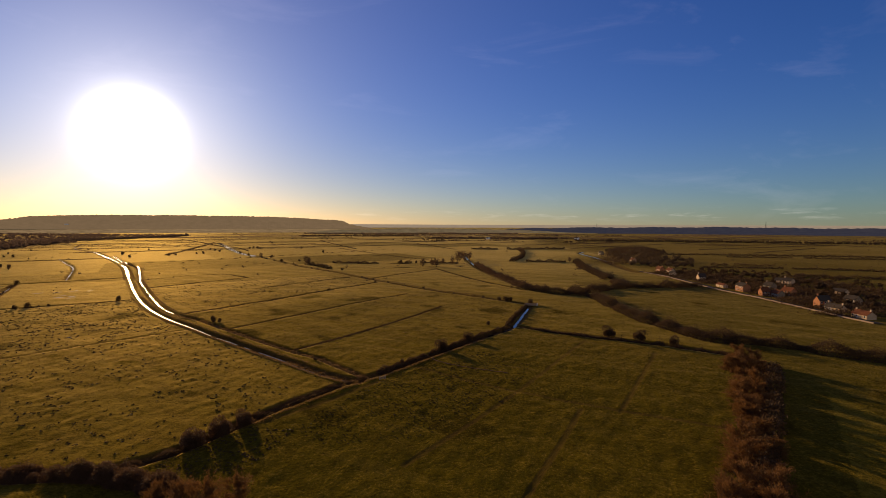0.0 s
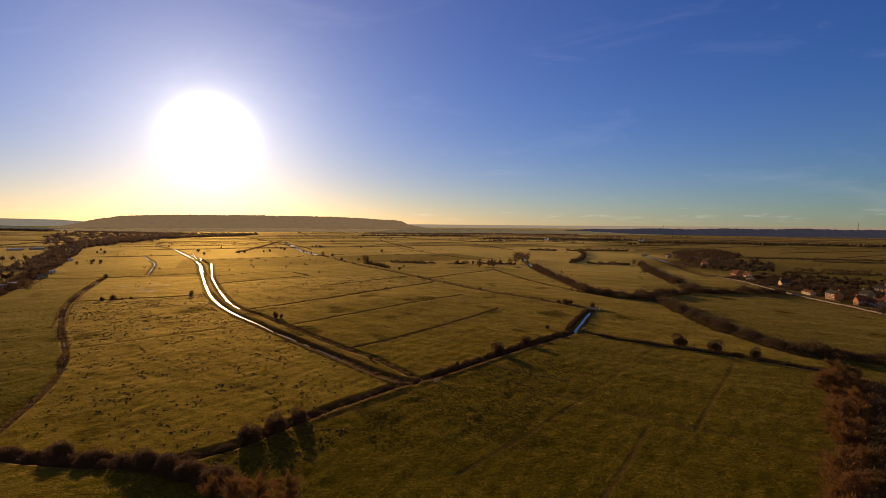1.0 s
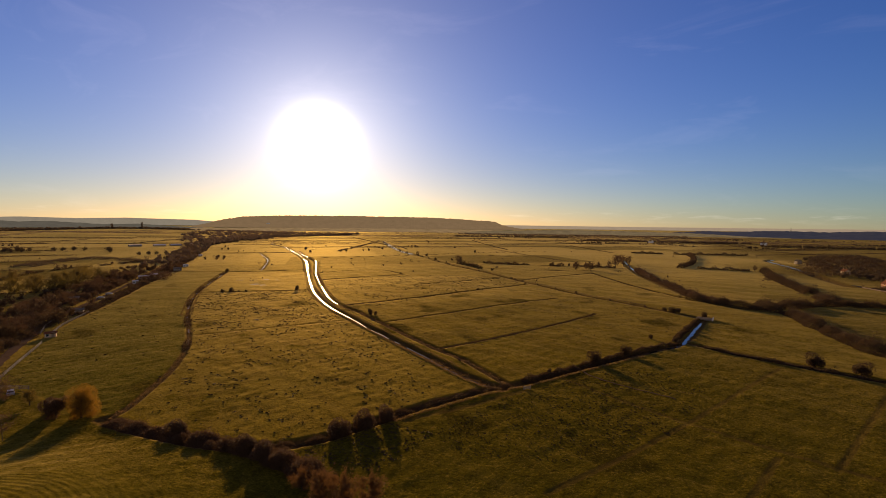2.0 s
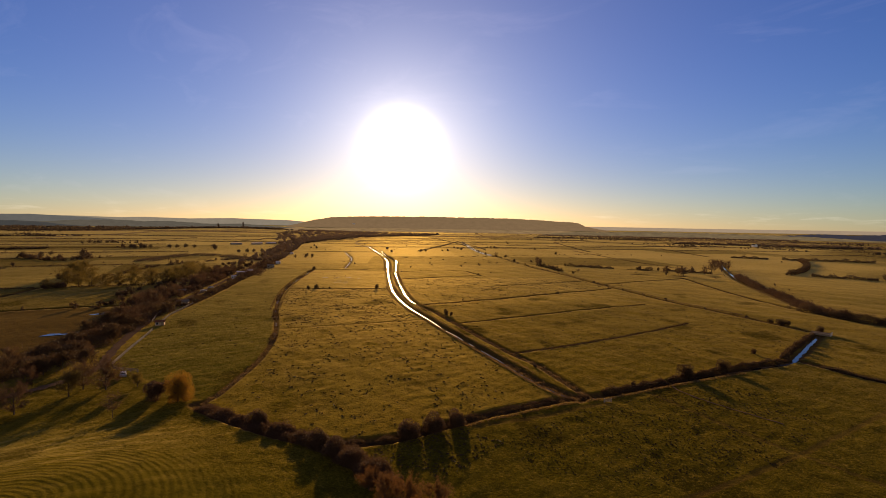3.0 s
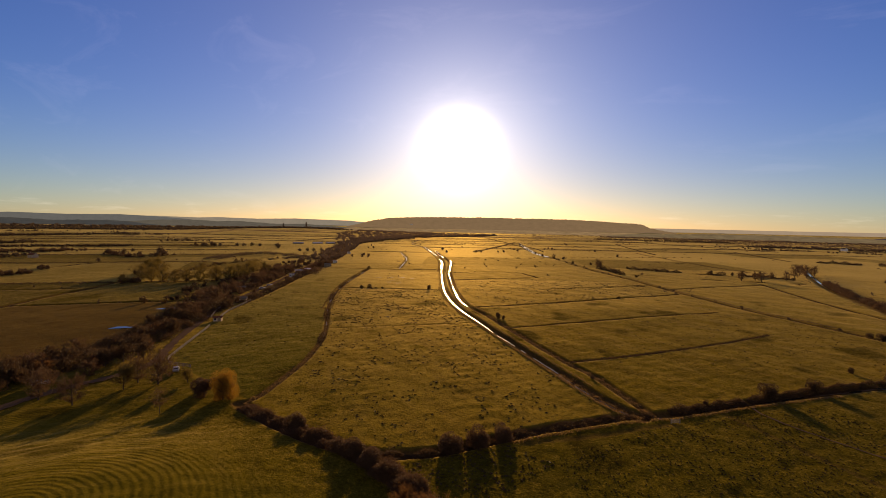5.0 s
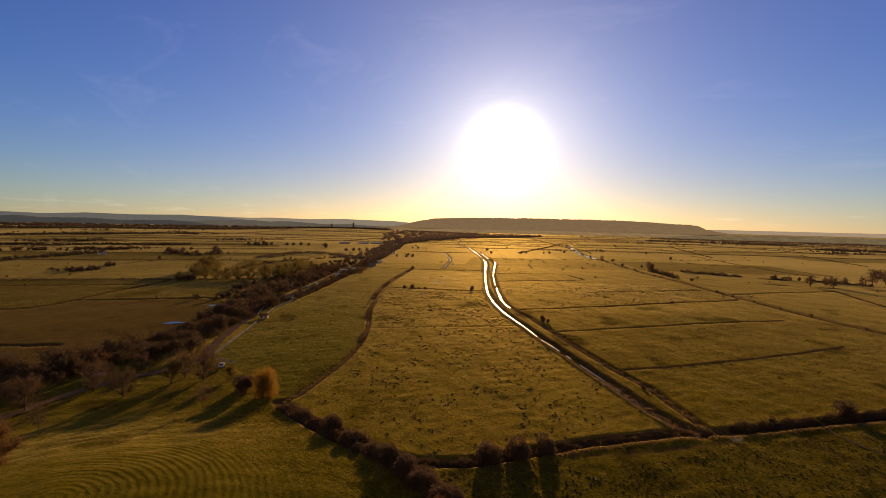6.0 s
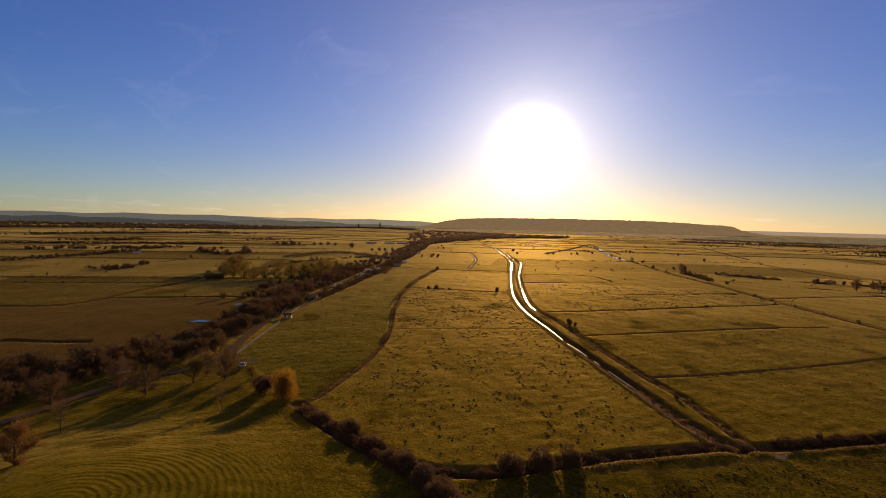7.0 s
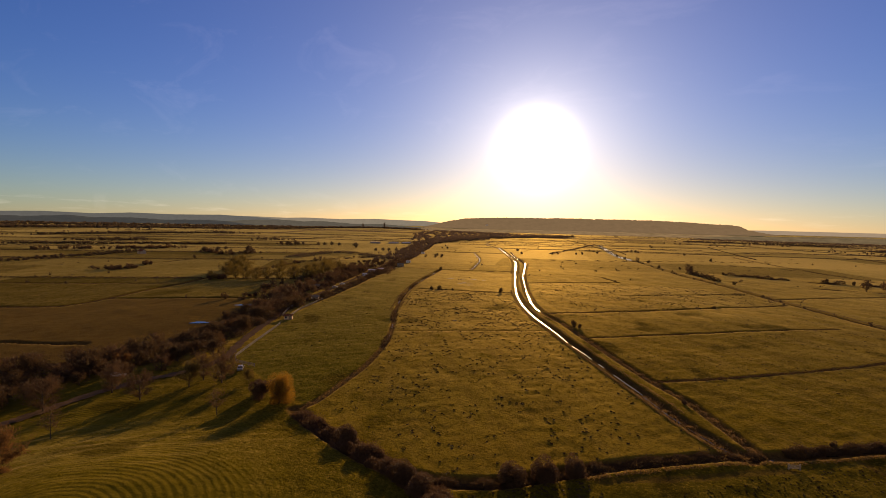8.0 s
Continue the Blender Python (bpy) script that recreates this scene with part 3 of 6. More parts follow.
channel([(-382, 588), (-353, 547), (-278, 432)], (0.45, 0.55, 0.45), -0.42, "bright reach of the parallel drain", 331, 0.25)
channel([(-268, 416), (-208, 333), (-167, 279), (-150, 263)], (0.5, 0.32, 0.3, 0.5, 0.25), -0.5, "narrow broken water of the parallel drain", 335, 0.4, -0.35)
channel(MAIN_B[:1] + [(-440, 645), (-520, 745)], (1.1, 1.0), -0.35, "broken far water of the parallel drain", 341, 0.5, -0.3)
channel([(-358, 394), (-352, 386), (-291, 299)], (0.55, 0.5), -0.35, "pale water at the head of the curved ditch", 403, 0.4, -1.0)
channel(CURVE[1:6], (0.4, 0.3, 0.2), -0.35, "short bright bits of water in the curved ditch", 401, 0.5, 0.3)
channel(MAIN_TOP, (1.3, 1.1), -0.4, "far bright water of the main drain", 351, 0.4, -0.1, material=WATER)
channel([(0, 186), (18, 209), (36, 231)], (0.35, 0.5), -0.62, "narrow dark water in the cross ditch", 381, 0.5, -0.3, material=WATER)
channel([(35, 230), (38, 240), (46, 266), (54, 291)], (0.75, 0.7), -0.5, "open blue water in the cross ditch by the bridge", 6, 0.25, material=WATER)
channel([(-24, 153), (-11, 171), (0, 186)], (0.3, 0.35), -0.62, "narrow dark water in the cross ditch", 391, 0.5, 0.0, material=WATER)
channel(RIGHT_DRAIN[1:4], (1.1, 0.9), -0.45, "straight reach of drain beside a hedge", 8, 0.2, material=WATER)
channel(RIVER[:5], (1.5, 1.3, 1.1), -0.4, "pale bending river beside the village", 9, 0.25, -0.9, material=WATER)
channel([(-549, 675), (-480, 600), (-424, 543), (-339, 423)], (0.6, 0.4), -0.4, "narrow crooked ditch water", 361, 0.6, -0.5, material=WATER)
channel([(-603, 1273), (-470, 1032), (-358, 828), (-300, 752)], (4.2, 3.4), -0.25, "far straight water beside the track", 371, 0.4, -0.9, material=WATER)


def puddle(x, y, a, b, turn, seed):
    rng = np.random.RandomState(seed)
    n = 26
    th = np.linspace(0, 2 * math.pi, n, endpoint=False)
    k = 1 + 0.28 * np.sin(3 * th + rng.uniform(0, 6)) * rng.uniform(0.5, 1) + 0.12 * np.sin(7 * th + rng.uniform(0, 6))
    c, s = math.cos(turn), math.sin(turn)
    px, py = a * k * np.cos(th), b * k * np.sin(th)
    X, Y = x + c * px - s * py, y + s * px + c * py
    zz = lie_of_land(X, Y)[0].max() + 0.03
    me = mesh_of("puddle", [(u, v, zz) for u, v in zip(X, Y)], [range(n)], RUFFLED if y > 250 else WATER)
    tagged(new("puddle", me), "shallow flood puddle lying in the grass", "puddle", "flood puddles", "structure")


for i, (x, y, a, b, turn) in enumerate([(-270, 146, 4.6, 2.4, 0.9), (-237, 111, 4.2, 2.0, 0.9), (-262, 320, 3.5, 0.8, 0.7), (-258, 326, 2.5, 0.7, 0.7), (-266, 328, 2.4, 0.6, 0.7), (-254, 320, 2.2, 0.5, 0.7), (-291, 338, 3.2, 0.9, 0.8), (-283, 345, 2.6, 0.8, 0.8), (-276, 352, 2.8, 1.0, 0.8), (-266, 354, 2.0, 0.7, 0.8),
                                        (-166, 208, 1.2, 0.4, 0.8)]):
    puddle(x, y, a, b, turn, i)


# ---- leaves, trunks and the things made of them ----
def leaf_cards(centres, size, rng, rise=0.0, slim=1.0, axis=None):
    """Small four-cornered leaf clumps or sprays of twigs, one at each centre, turned at random or mostly upwards."""
    n = len(centres)
    u = rng.normal(size=(n, 3)) * (1.0 if axis is None else 0.45) + (0, 0, rise) + (0 if axis is None else axis)
    u /= np.linalg.norm(u, axis=1)[:, None]
    v = np.cross(u, rng.normal(size=(n, 3)))
    v /= np.linalg.norm(v, axis=1)[:, None] + 1e-9
    s = size * rng.uniform(0.55, 1.35, (n, 1))
    t = s * rng.uniform(0.45, 1.0, (n, 1)) * slim
    co = np.stack([centres - u * s, centres + v * t * 0.8, centres + u * s, centres - v * t], 1).reshape(-1, 3)
    return co, np.arange(4 * n).reshape(-1, 4)


def blob_points(rng, n, w, h, z0, lobes=7, spread=0.62, dome=False):
    """Points of an uneven crown: lobes of different size round a middle, dense towards their skins."""
    c = rng.normal(size=(lobes, 3))
    c /= np.linalg.norm(c, axis=1)[:, None]
    c *= rng.uniform(0.25, 1, (lobes, 1)) * spread
    rad = rng.uniform(0.24, 0.52, lobes)
    pick = rng.randint(0, lobes, n)
    d = rng.normal(size=(n, 3))
    d /= np.linalg.norm(d, axis=1)[:, None]
    p = c[pick] + d * (rad[pick] * rng.uniform(0.35, 1, n) ** 0.5)[:, None]
    p[:, :2] *= w / 2
    # a bush sits on the ground as a dome, a tree carries its crown in the air
    p[:, 2] = z0 + ((p[:, 2] + 1) * 0.62 - 0.26 if dome else (p[:, 2] + 1) * 0.5) * h
    return p


def twig_crown(rng, n, width, height, bare, dome, size, slim=0.2):
    """The twigs of a leafless tree or bush: limbs run out from the stem, branches from the limbs, and sprays of twigs lie along them."""
    limbs, subs = (26 if width < 9 else 46), 9
    d = rng.normal(size=(limbs, 3)) + (0, 0, 0.25)
    d /= np.linalg.norm(d, axis=1)[:, None]
    d[:, 2] = np.abs(d[:, 2]) if dome else d[:, 2]
    mid, half = (0.0 if dome else (bare + height) / 2), (height if dome else (height - bare) / 2)
    tip = d * (width / 2, width / 2, half) * rng.uniform(0.65, 1.1, (limbs, 1)) + (0, 0, mid)
    foot = np.column_stack([np.zeros((limbs, 2)), np.clip((tip[:, 2] - 0.45 * np.hypot(tip[:, 0], tip[:, 1])) * rng.uniform(0.6, 1, limbs), 0.02 * height + 0.6 * bare, 0.85 * height)])
    run = tip - foot
    k = np.repeat(np.arange(limbs), subs)
    a = rng.uniform(0.2, 1.0, (len(k), 1))
    start = foot[k] + run[k] * a
    leng = np.linalg.norm(run[k], axis=1)[:, None]
    way = run[k] / (leng + 1e-9) + rng.normal(size=(len(k), 3)) * 0.55 + (0, 0, 0.25)
    way *= leng * rng.uniform(0.22, 0.5, (len(k), 1))
    pick = rng.randint(0, len(k), n)
    p = start[pick] + way[pick] * rng.uniform(0, 1.05, (n, 1)) + rng.normal(size=(n, 3)) * 0.04 * width
    p[:, 2] = np.maximum(p[:, 2], 0.1)
    u = way[pick] / (np.linalg.norm(way[pick], axis=1)[:, None] + 1e-9)
    return leaf_cards(p, size, rng, 0.3, slim, u)


def tube(points, radii, sides=6):
    p = np.array(points, float)
    rows, faces = [], []
    for i, (c, r) in enumerate(zip(p, radii)):
        d = p[min(i + 1, len(p) - 1)] - p[max(i - 1, 0)]
        d /= np.linalg.norm(d) + 1e-9
        a = np.cross(d, (0.3, 0.9, 0.2))
        a /= np.linalg.norm(a)
        b = np.cross(d, a)
        for k in range(sides):
            th = 2 * math.pi * k / sides
            rows.append(c + r * (math.cos(th) * a + math.sin(th) * b))
    for i in range(len(p) - 1):
        for k in range(sides):
            faces.append((i * sides + k, i * sides + (k + 1) % sides, (i + 1) * sides + (k + 1) % sides, (i + 1) * sides + k))
    return rows, faces


def trunk_mesh(rng, height, thick, limbs=6, reach=1.6, start=0.3):
    verts, faces = [], []

    def grow(points, radii, sides):
        v, f = tube(points, radii, sides)
        faces.extend(tuple(i + len(verts) for i in face) for face in f)
        verts.extend(v)

    bend = rng.normal(0, 0.05 * height, 2)
    stem = [np.array((bend[0] * u * u, bend[1] * u * u, height * u - 0.3 * (u == 0))) for u in np.linspace(0, 1, 6)]
    grow(stem, [thick * (1.25 - 1.1 * u) for u in np.linspace(0, 1, 6)], 7)
    for i in range(limbs):
        u = start + (0.9 - start) * (i + rng.rand()) / limbs
        a = i * 2.4 + rng.uniform(-0.5, 0.5)
        base = np.array((bend[0] * u * u, bend[1] * u * u, height * u))
        out = np.array((math.cos(a), math.sin(a), 0)) * reach * (1.15 - 0.6 * u)
        mid = base + out * 0.5 + (0, 0, reach * 0.3)
        tip = base + out + (0, 0, reach * rng.uniform(0.55, 0.95))
        grow([base, mid, tip], [thick * 0.5 * (1.2 - u), thick * 0.3, thick * 0.08], 5)
        for s in (-1, 1):
            fork = mid + (np.array((-out[1], out[0], 0)) * 0.4 * s + out * 0.3 + (0, 0, reach * 0.45))
            grow([mid, fork], [thick * 0.22, thick * 0.05], 4)
    return verts, faces


def part(name, me, parent, label=""):
    ob = new(name, me)
    ob.parent = parent
    if label:
        ob["label"] = label
    return ob


def tree(name, label, category, seed, height, width, bare, leaves, size, foliage, group="", lobes=7, spread=0.62, thick=0.028, dome=False):
    """A tree at the origin: a tapered trunk with limbs, and an uneven crown."""
    rng = np.random.RandomState(seed)
    root = tagged(new(name), label, category, group)
    root.empty_display_size = 0.5
    v, f = trunk_mesh(rng, height * (0.55 if dome else 0.78), thick * height, 7, width * 0.33, max(0.2, bare / height))
    part("trunk", mesh_of("trunk", v, f, BARK, True), root)
    if dome and foliage in (BROWN, DARK, ORANGE):
        co, q = leaf_cards(blob_points(rng, int(leaves * 1.9), width, height - bare, bare, lobes, spread, dome), size * 1.2, rng, 1.0, 0.34)
    elif foliage is FAR_BROWN:
        co, q = leaf_cards(blob_points(rng, leaves, width, height - bare, bare, lobes, spread, dome), size, rng)
    else:
        co, q = twig_crown(rng, int(leaves * 1.5), width, height, bare, dome, size * 1.7, 0.24)
    part("crown", fast_mesh("crown", co, q, foliage), root)
    return root


def place(root, x, y, s=1.0, turn=0.0, sx=1.0, sink=0.0):
    z = ground_at(x, y) - sink
    return pose(x, y, z, 0, 0, turn) @ Matrix.Diagonal((s * sx, s * sx, s, 1))


def hedge(name, label, pts, width, height, per_metre, size, foliage, seed, category="hedge", gaps=0.15, lift=0.0, kind="stuff", rise=1.0, slim=0.45, even=1.0):
    """A ragged row of bushes along a line, whose top rises and falls and which breaks here and there."""
    rng = np.random.RandomState(seed)
    p = np.array(round_off(pts, 2))
    leng = np.concatenate([[0], np.cumsum(np.linalg.norm(np.diff(p, axis=0), axis=1))])
    n = max(20, int(leng[-1] * per_metre))
    s = rng.uniform(0, leng[-1], n)
    prof = 0.72 + even * (0.34 * np.sin(s / (1.1 * height) + seed) * np.sin(s / (2.9 * height) + 2 * seed) + 0.22 * np.sin(s / (0.43 * height + 0.5) + 5))
    keep = (np.sin(s / (6.3 * height) + seed * 1.7) + np.sin(s / (2.1 * height) + seed)) * 0.5 > -1 + 2 * gaps
    s, prof = s[keep], np.clip(prof[keep], 0.22, 1.25) * (1 + 0.25 * rng.normal(size=keep.sum()) ** 2 * 0.6)
    n = len(s)
    x, y = np.interp(s, leng, p[:, 0]), np.interp(s, leng, p[:, 1])
    e = 0.5
    tx, ty = np.interp(s + e, leng, p[:, 0]) - x, np.interp(s + e, leng, p[:, 1]) - y
    m = np.hypot(tx, ty) + 1e-9
    a, rr = rng.uniform(-0.12, math.pi + 0.12, n), rng.uniform(0.2, 1, n) ** 0.4
    off = np.cos(a) * rr * width / 2 * (0.6 + 0.5 * prof)
    x, y = x - ty / m * off, y + tx / m * off
    z = lie_of_land(x, y)[0] + lift + np.maximum(np.sin(a), 0.02) * rr * height * prof
    co, q = leaf_cards(np.stack([x, y, z], 1), size, rng, rise, slim)
    ob = new(name, fast_mesh(name, co, q, foliage))
    return tagged(ob, label, category, kind=kind)


# ---- far hills and ridges ----
def ridge(name, label, material, dist, profile, depth=260, rough=4.0, seed=0, base=0.0, step=0.12):
    """A long hill seen from the levels: a crest over headings (degrees) and heights, falling off before and behind."""
    rng = np.random.RandomState(seed)
    az = np.arange(profile[0][0], profile[-1][0] + 1e-6, step)
    top = np.interp(az, [p[0] for p in profile], [p[1] for p in profile])
    rag = np.convolve(rng.normal(0, 1, len(az)), (0.25, 0.5, 0.25), "same") * rough * 0.5 + np.convolve(rng.normal(0, 1, len(az)), np.ones(17) / 17, "same") * rough
    edge = np.clip(top / 14.0, 0, 1)
    rows = []
    for u, k in ((-1, 0.0), (-0.72, 0.32), (-0.4, 0.7), (-0.12, 0.95), (0, 1.0), (0.5, 0.8), (1, 0.0)):
        r = dist + u * depth
        h = base - 2 * (k == 0) + (top * k + rag * edge * (k > 0.9) + 0.5 * rag * edge * (0 < k <= 0.9) * rng.uniform(-1, 1, len(az)))
        rows.append(np.stack([r * np.sin(np.radians(az)), r * np.cos(np.radians(az)), h], 1))
    n = len(az)
    co = np.concatenate(rows)
    i, j = np.arange(6)[:, None] * n, np.arange(n - 1)[None, :]
    q = np.stack([i + j, i + j + 1, i + n + j + 1, i + n + j], -1).reshape(-1, 4)
    me = fast_mesh(name, co, q, material)
    me.polygons.foreach_set("use_smooth", np.ones(len(q), bool))
    return tagged(new(name, me), label, "hill", kind="structure")


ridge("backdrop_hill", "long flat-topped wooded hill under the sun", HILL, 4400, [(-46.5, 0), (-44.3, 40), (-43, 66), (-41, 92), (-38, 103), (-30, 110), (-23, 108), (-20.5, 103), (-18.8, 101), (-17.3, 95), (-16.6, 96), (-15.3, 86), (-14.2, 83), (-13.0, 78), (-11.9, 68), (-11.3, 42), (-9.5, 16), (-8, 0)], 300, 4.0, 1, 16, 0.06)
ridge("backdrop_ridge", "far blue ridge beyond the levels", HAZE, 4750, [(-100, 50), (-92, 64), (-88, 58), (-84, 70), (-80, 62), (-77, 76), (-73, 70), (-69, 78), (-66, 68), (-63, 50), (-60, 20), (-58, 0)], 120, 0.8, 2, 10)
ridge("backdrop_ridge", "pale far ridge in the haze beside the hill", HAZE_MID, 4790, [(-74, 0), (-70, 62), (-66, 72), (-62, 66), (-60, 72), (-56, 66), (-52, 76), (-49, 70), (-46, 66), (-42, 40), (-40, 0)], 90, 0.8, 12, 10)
ridge("backdrop_ridge", "pale ridge far behind the hill, glowing with warm haze", HAZE_WARM, 4750, [(-41, 0), (-38, 40), (-20, 42), (-10, 48), (0, 44), (20, 42), (60, 40), (110, 34)], 120, 0.8, 7, 10)
# two added rises with painted haze, hiding shadowed and golden ground behind them
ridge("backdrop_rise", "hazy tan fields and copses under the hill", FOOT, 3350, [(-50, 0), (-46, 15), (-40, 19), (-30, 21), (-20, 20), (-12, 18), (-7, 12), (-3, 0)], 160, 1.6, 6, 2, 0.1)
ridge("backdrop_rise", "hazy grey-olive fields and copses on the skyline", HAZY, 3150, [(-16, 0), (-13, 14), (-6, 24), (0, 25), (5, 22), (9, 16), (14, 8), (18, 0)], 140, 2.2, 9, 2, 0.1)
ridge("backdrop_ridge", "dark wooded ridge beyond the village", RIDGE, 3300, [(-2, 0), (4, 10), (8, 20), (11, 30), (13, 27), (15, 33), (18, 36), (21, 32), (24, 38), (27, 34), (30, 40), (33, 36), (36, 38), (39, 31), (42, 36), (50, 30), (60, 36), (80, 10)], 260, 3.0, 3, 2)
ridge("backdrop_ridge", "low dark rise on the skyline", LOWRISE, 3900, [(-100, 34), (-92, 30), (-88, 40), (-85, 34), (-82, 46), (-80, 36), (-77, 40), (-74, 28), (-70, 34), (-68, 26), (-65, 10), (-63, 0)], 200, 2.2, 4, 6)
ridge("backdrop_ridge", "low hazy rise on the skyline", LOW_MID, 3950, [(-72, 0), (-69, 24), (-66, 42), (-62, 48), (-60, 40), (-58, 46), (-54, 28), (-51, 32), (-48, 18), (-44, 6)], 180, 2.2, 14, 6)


# ---- hedges and thickets ----
hedge("hedge", "dark bushy hedge along the near ditch", [(-114, 92.5), (-103, 91.5), (-93, 91)], 4.4, 1.4, 1500, 0.16, BROWN, 3, gaps=0.05)
hedge("hedge", "tall brown overgrown hedge with ragged top", [(-95, 91), (-86, 91), (-78, 91.5), (-70, 92)], 5.4, 1.6, 1500, 0.19, BROWN, 4, gaps=0.0)
hedge("hedge", "reddish-brown overgrown hedge beside the paddock", [(-73, 91.5), (-66, 90.5), (-57, 88.5), (-48, 86)], 5.6, 1.8, 1500, 0.19, BROWN, 5, gaps=0.0)
hedge("hedge", "low dark hedge lining the ditch", [(-68, 94), (-60, 100), (-54, 109), (-49, 119)], 2.6, 1.3, 900, 0.15, DARK, 6, gaps=0.0)
hedge("hedge", "clipped dark bank hedge along the ditch", [(-49, 120), (-36, 141), (-25, 153)], 2.4, 1.1, 600, 0.16, DARK, 7, gaps=0.0)
hedge("hedge", "low dark bushes along the cross ditch", [(-22, 158), (-10, 174), (0, 188), (17, 211), (34, 232)], 2.6, 1.4, 360, 0.2, DARK, 8, gaps=0.05)
hedge("hedge", "dark bushes along the water to the bridge", [(32, 233), (36, 246), (44, 270), (52, 292)], 2.4, 1.8, 170, 0.32, DARK, 9, gaps=0.05)
hedge("hedge", "brown hedge along the parallel ditch", [(39, 231), (57, 216), (73, 207), (92, 197), (104, 186), (116, 180)], 3.0, 1.6, 170, 0.32, DARK, 10, gaps=0.05)
hedge("hedge", "thick brown hedge between dark fields", [(60, 372), (76, 350), (88, 339), (106, 331), (104, 283), (106, 249), (111, 224), (116, 204), (126, 202)], 8, 4.6, 380, 0.29, DARK, 11, gaps=0.03)
hedge("hedge", "thick brown hedge between dark fields", [(122, 203), (142, 193), (150, 182), (163, 171), (190, 150), (230, 120)], 8, 4.2, 380, 0.29, DARK, 12, gaps=0.03)
hedge("hedge", "wild hedge curving through the meadows", [(180, 636), (160, 520), (153, 430), (146, 375), (165, 377), (192, 383), (212, 388)], 9, 4.4, 190, 0.45, DARK, 13, gaps=0.08)
hedge("hedge", "broad hedge along the straight drain", [(42, 600), (47, 520), (60, 440), (66, 384), (78, 352)], 6, 3.6, 90, 0.6, BROWN, 14, gaps=0.1)
hedge("hedge", "dark hedge joining the thicket", [(90, 342), (112, 352), (135, 372), (146, 375)], 9, 5.0, 240, 0.42, DARK, 15, gaps=0.03)
hedge("hedge", "far dark hedge over the meadows", [(59, 983), (110, 975), (158, 971), (255, 991)], 6, 4, 44, 0.6, DARK, 16, rise=0.3, slim=0.8)
hedge("hedge", "winding far hedge", [(156, 987), (150, 900), (145, 849), (120, 720), (93, 645)], 7, 4.4, 44, 0.6, DARK, 17, rise=0.3, slim=0.8)
hedge("hedge", "short hedge in the meadow", [(113, 646), (140, 640), (166, 637)], 5, 3.6, 50, 0.5, DARK, 18, rise=0.3, slim=0.8)
hedge("hedge", "scattered bushes along a far ditch", [(-140, 612), (-109, 617), (-70, 613), (-35, 625), (20, 612)], 4, 3.0, 44, 0.5, DARK, 19, gaps=0.4, rise=0.3, slim=0.8)
hedge("hedge", "dense bushes beside the track", [(-172, 592), (-153, 570), (-134, 542), (-126, 528)], 5, 4, 40, 0.6, DARK, 20, gaps=0.05)
for i, pts in enumerate(FAR_LINES):
    r = math.hypot(*pts[1])
    bushy = i % 7 == 0
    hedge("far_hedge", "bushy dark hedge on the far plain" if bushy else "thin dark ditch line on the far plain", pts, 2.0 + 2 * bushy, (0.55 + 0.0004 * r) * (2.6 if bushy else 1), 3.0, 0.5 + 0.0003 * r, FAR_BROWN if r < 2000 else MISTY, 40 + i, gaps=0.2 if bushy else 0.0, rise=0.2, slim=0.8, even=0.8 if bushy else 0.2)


# rough growth along the open ditches
def reeds(pts, half, seed, per_metre=26, tall=0.6, foliage=None):
    hedge("reeds", "withered brown reeds filling the ditch", pts, half * 2, tall, per_metre, 0.24, foliage or REED, seed, "reeds", gaps=0.0, lift=0.05)


def fringe(pts, off, seed, per_metre, tall, foliage=None):
    """A narrow ragged fringe of dead stalks along one bank."""
    p = np.array(round_off(pts, 2))
    d = np.gradient(p, axis=0)
    d /= np.linalg.norm(d, axis=1)[:, None] + 1e-9
    q = p + np.stack([-d[:, 1], d[:, 0]], 1) * off
    hedge("reeds", "ragged dead stalks along the ditch bank", [tuple(v) for v in q[::3]], 1.2, tall, per_metre, 0.22, foliage or REED, seed, "reeds", gaps=0.1, lift=0.05)


reeds(MAIN_A[10:], 1.7, 80, 60, 0.7)
reeds(MAIN_B[6:], 1.3, 84, 60, 0.8)
reeds(CURVE[1:], 0.9, 88, 50, 0.5)
hedge("hedge", "small dark bushes along the curved ditch", CURVE[:6], 3.2, 1.5, 40, 0.26, DARK, 89, gaps=0.5)
reeds(CROSS[7:10], 1.5, 92, 60, 0.8)
for i, off in enumerate((-3.0, 3.0)):
    fringe(MAIN_A[4:12], off, 140 + i, 16, 0.7)
    fringe(MAIN_B[2:7], off * 0.8, 142 + i, 14, 0.7)
    fringe(CURVE[:4], off * 0.8, 144 + i, 12, 0.6)
    fringe(TRACK_LINE[3:], off * 0.6, 146 + i, 9, 0.6)
    fringe(MAIN_A[:4], off * 1.3, 148 + i, 10, 0.6)
for i, (pts, w, depth) in enumerate(DITCHES):
    away = min(math.hypot(x, y) for x, y in pts)
    if away > 190 and depth > 0.5 and pts not in (MAIN_A[:2], MAIN_A[1:4], MAIN_A[3:7], TRACK_LINE[:3], MAIN_TOP, RIVER, RIGHT_DRAIN) and i != 15:
        hedge("reeds", "dark dead growth along a field ditch", pts, 0.7 + w * 0.4, 0.3 + away * 0.0006, 14, 0.22 + away * 0.0003, DARK, 170 + i, "reeds", gaps=0.0, lift=0.0, rise=0.2, slim=0.8, even=0.12)
fringe(CROSS[7:13], -3.3, 152, 34, 0.28)
fringe(MAIN_A[6:], -3.3, 153, 34, 0.28)
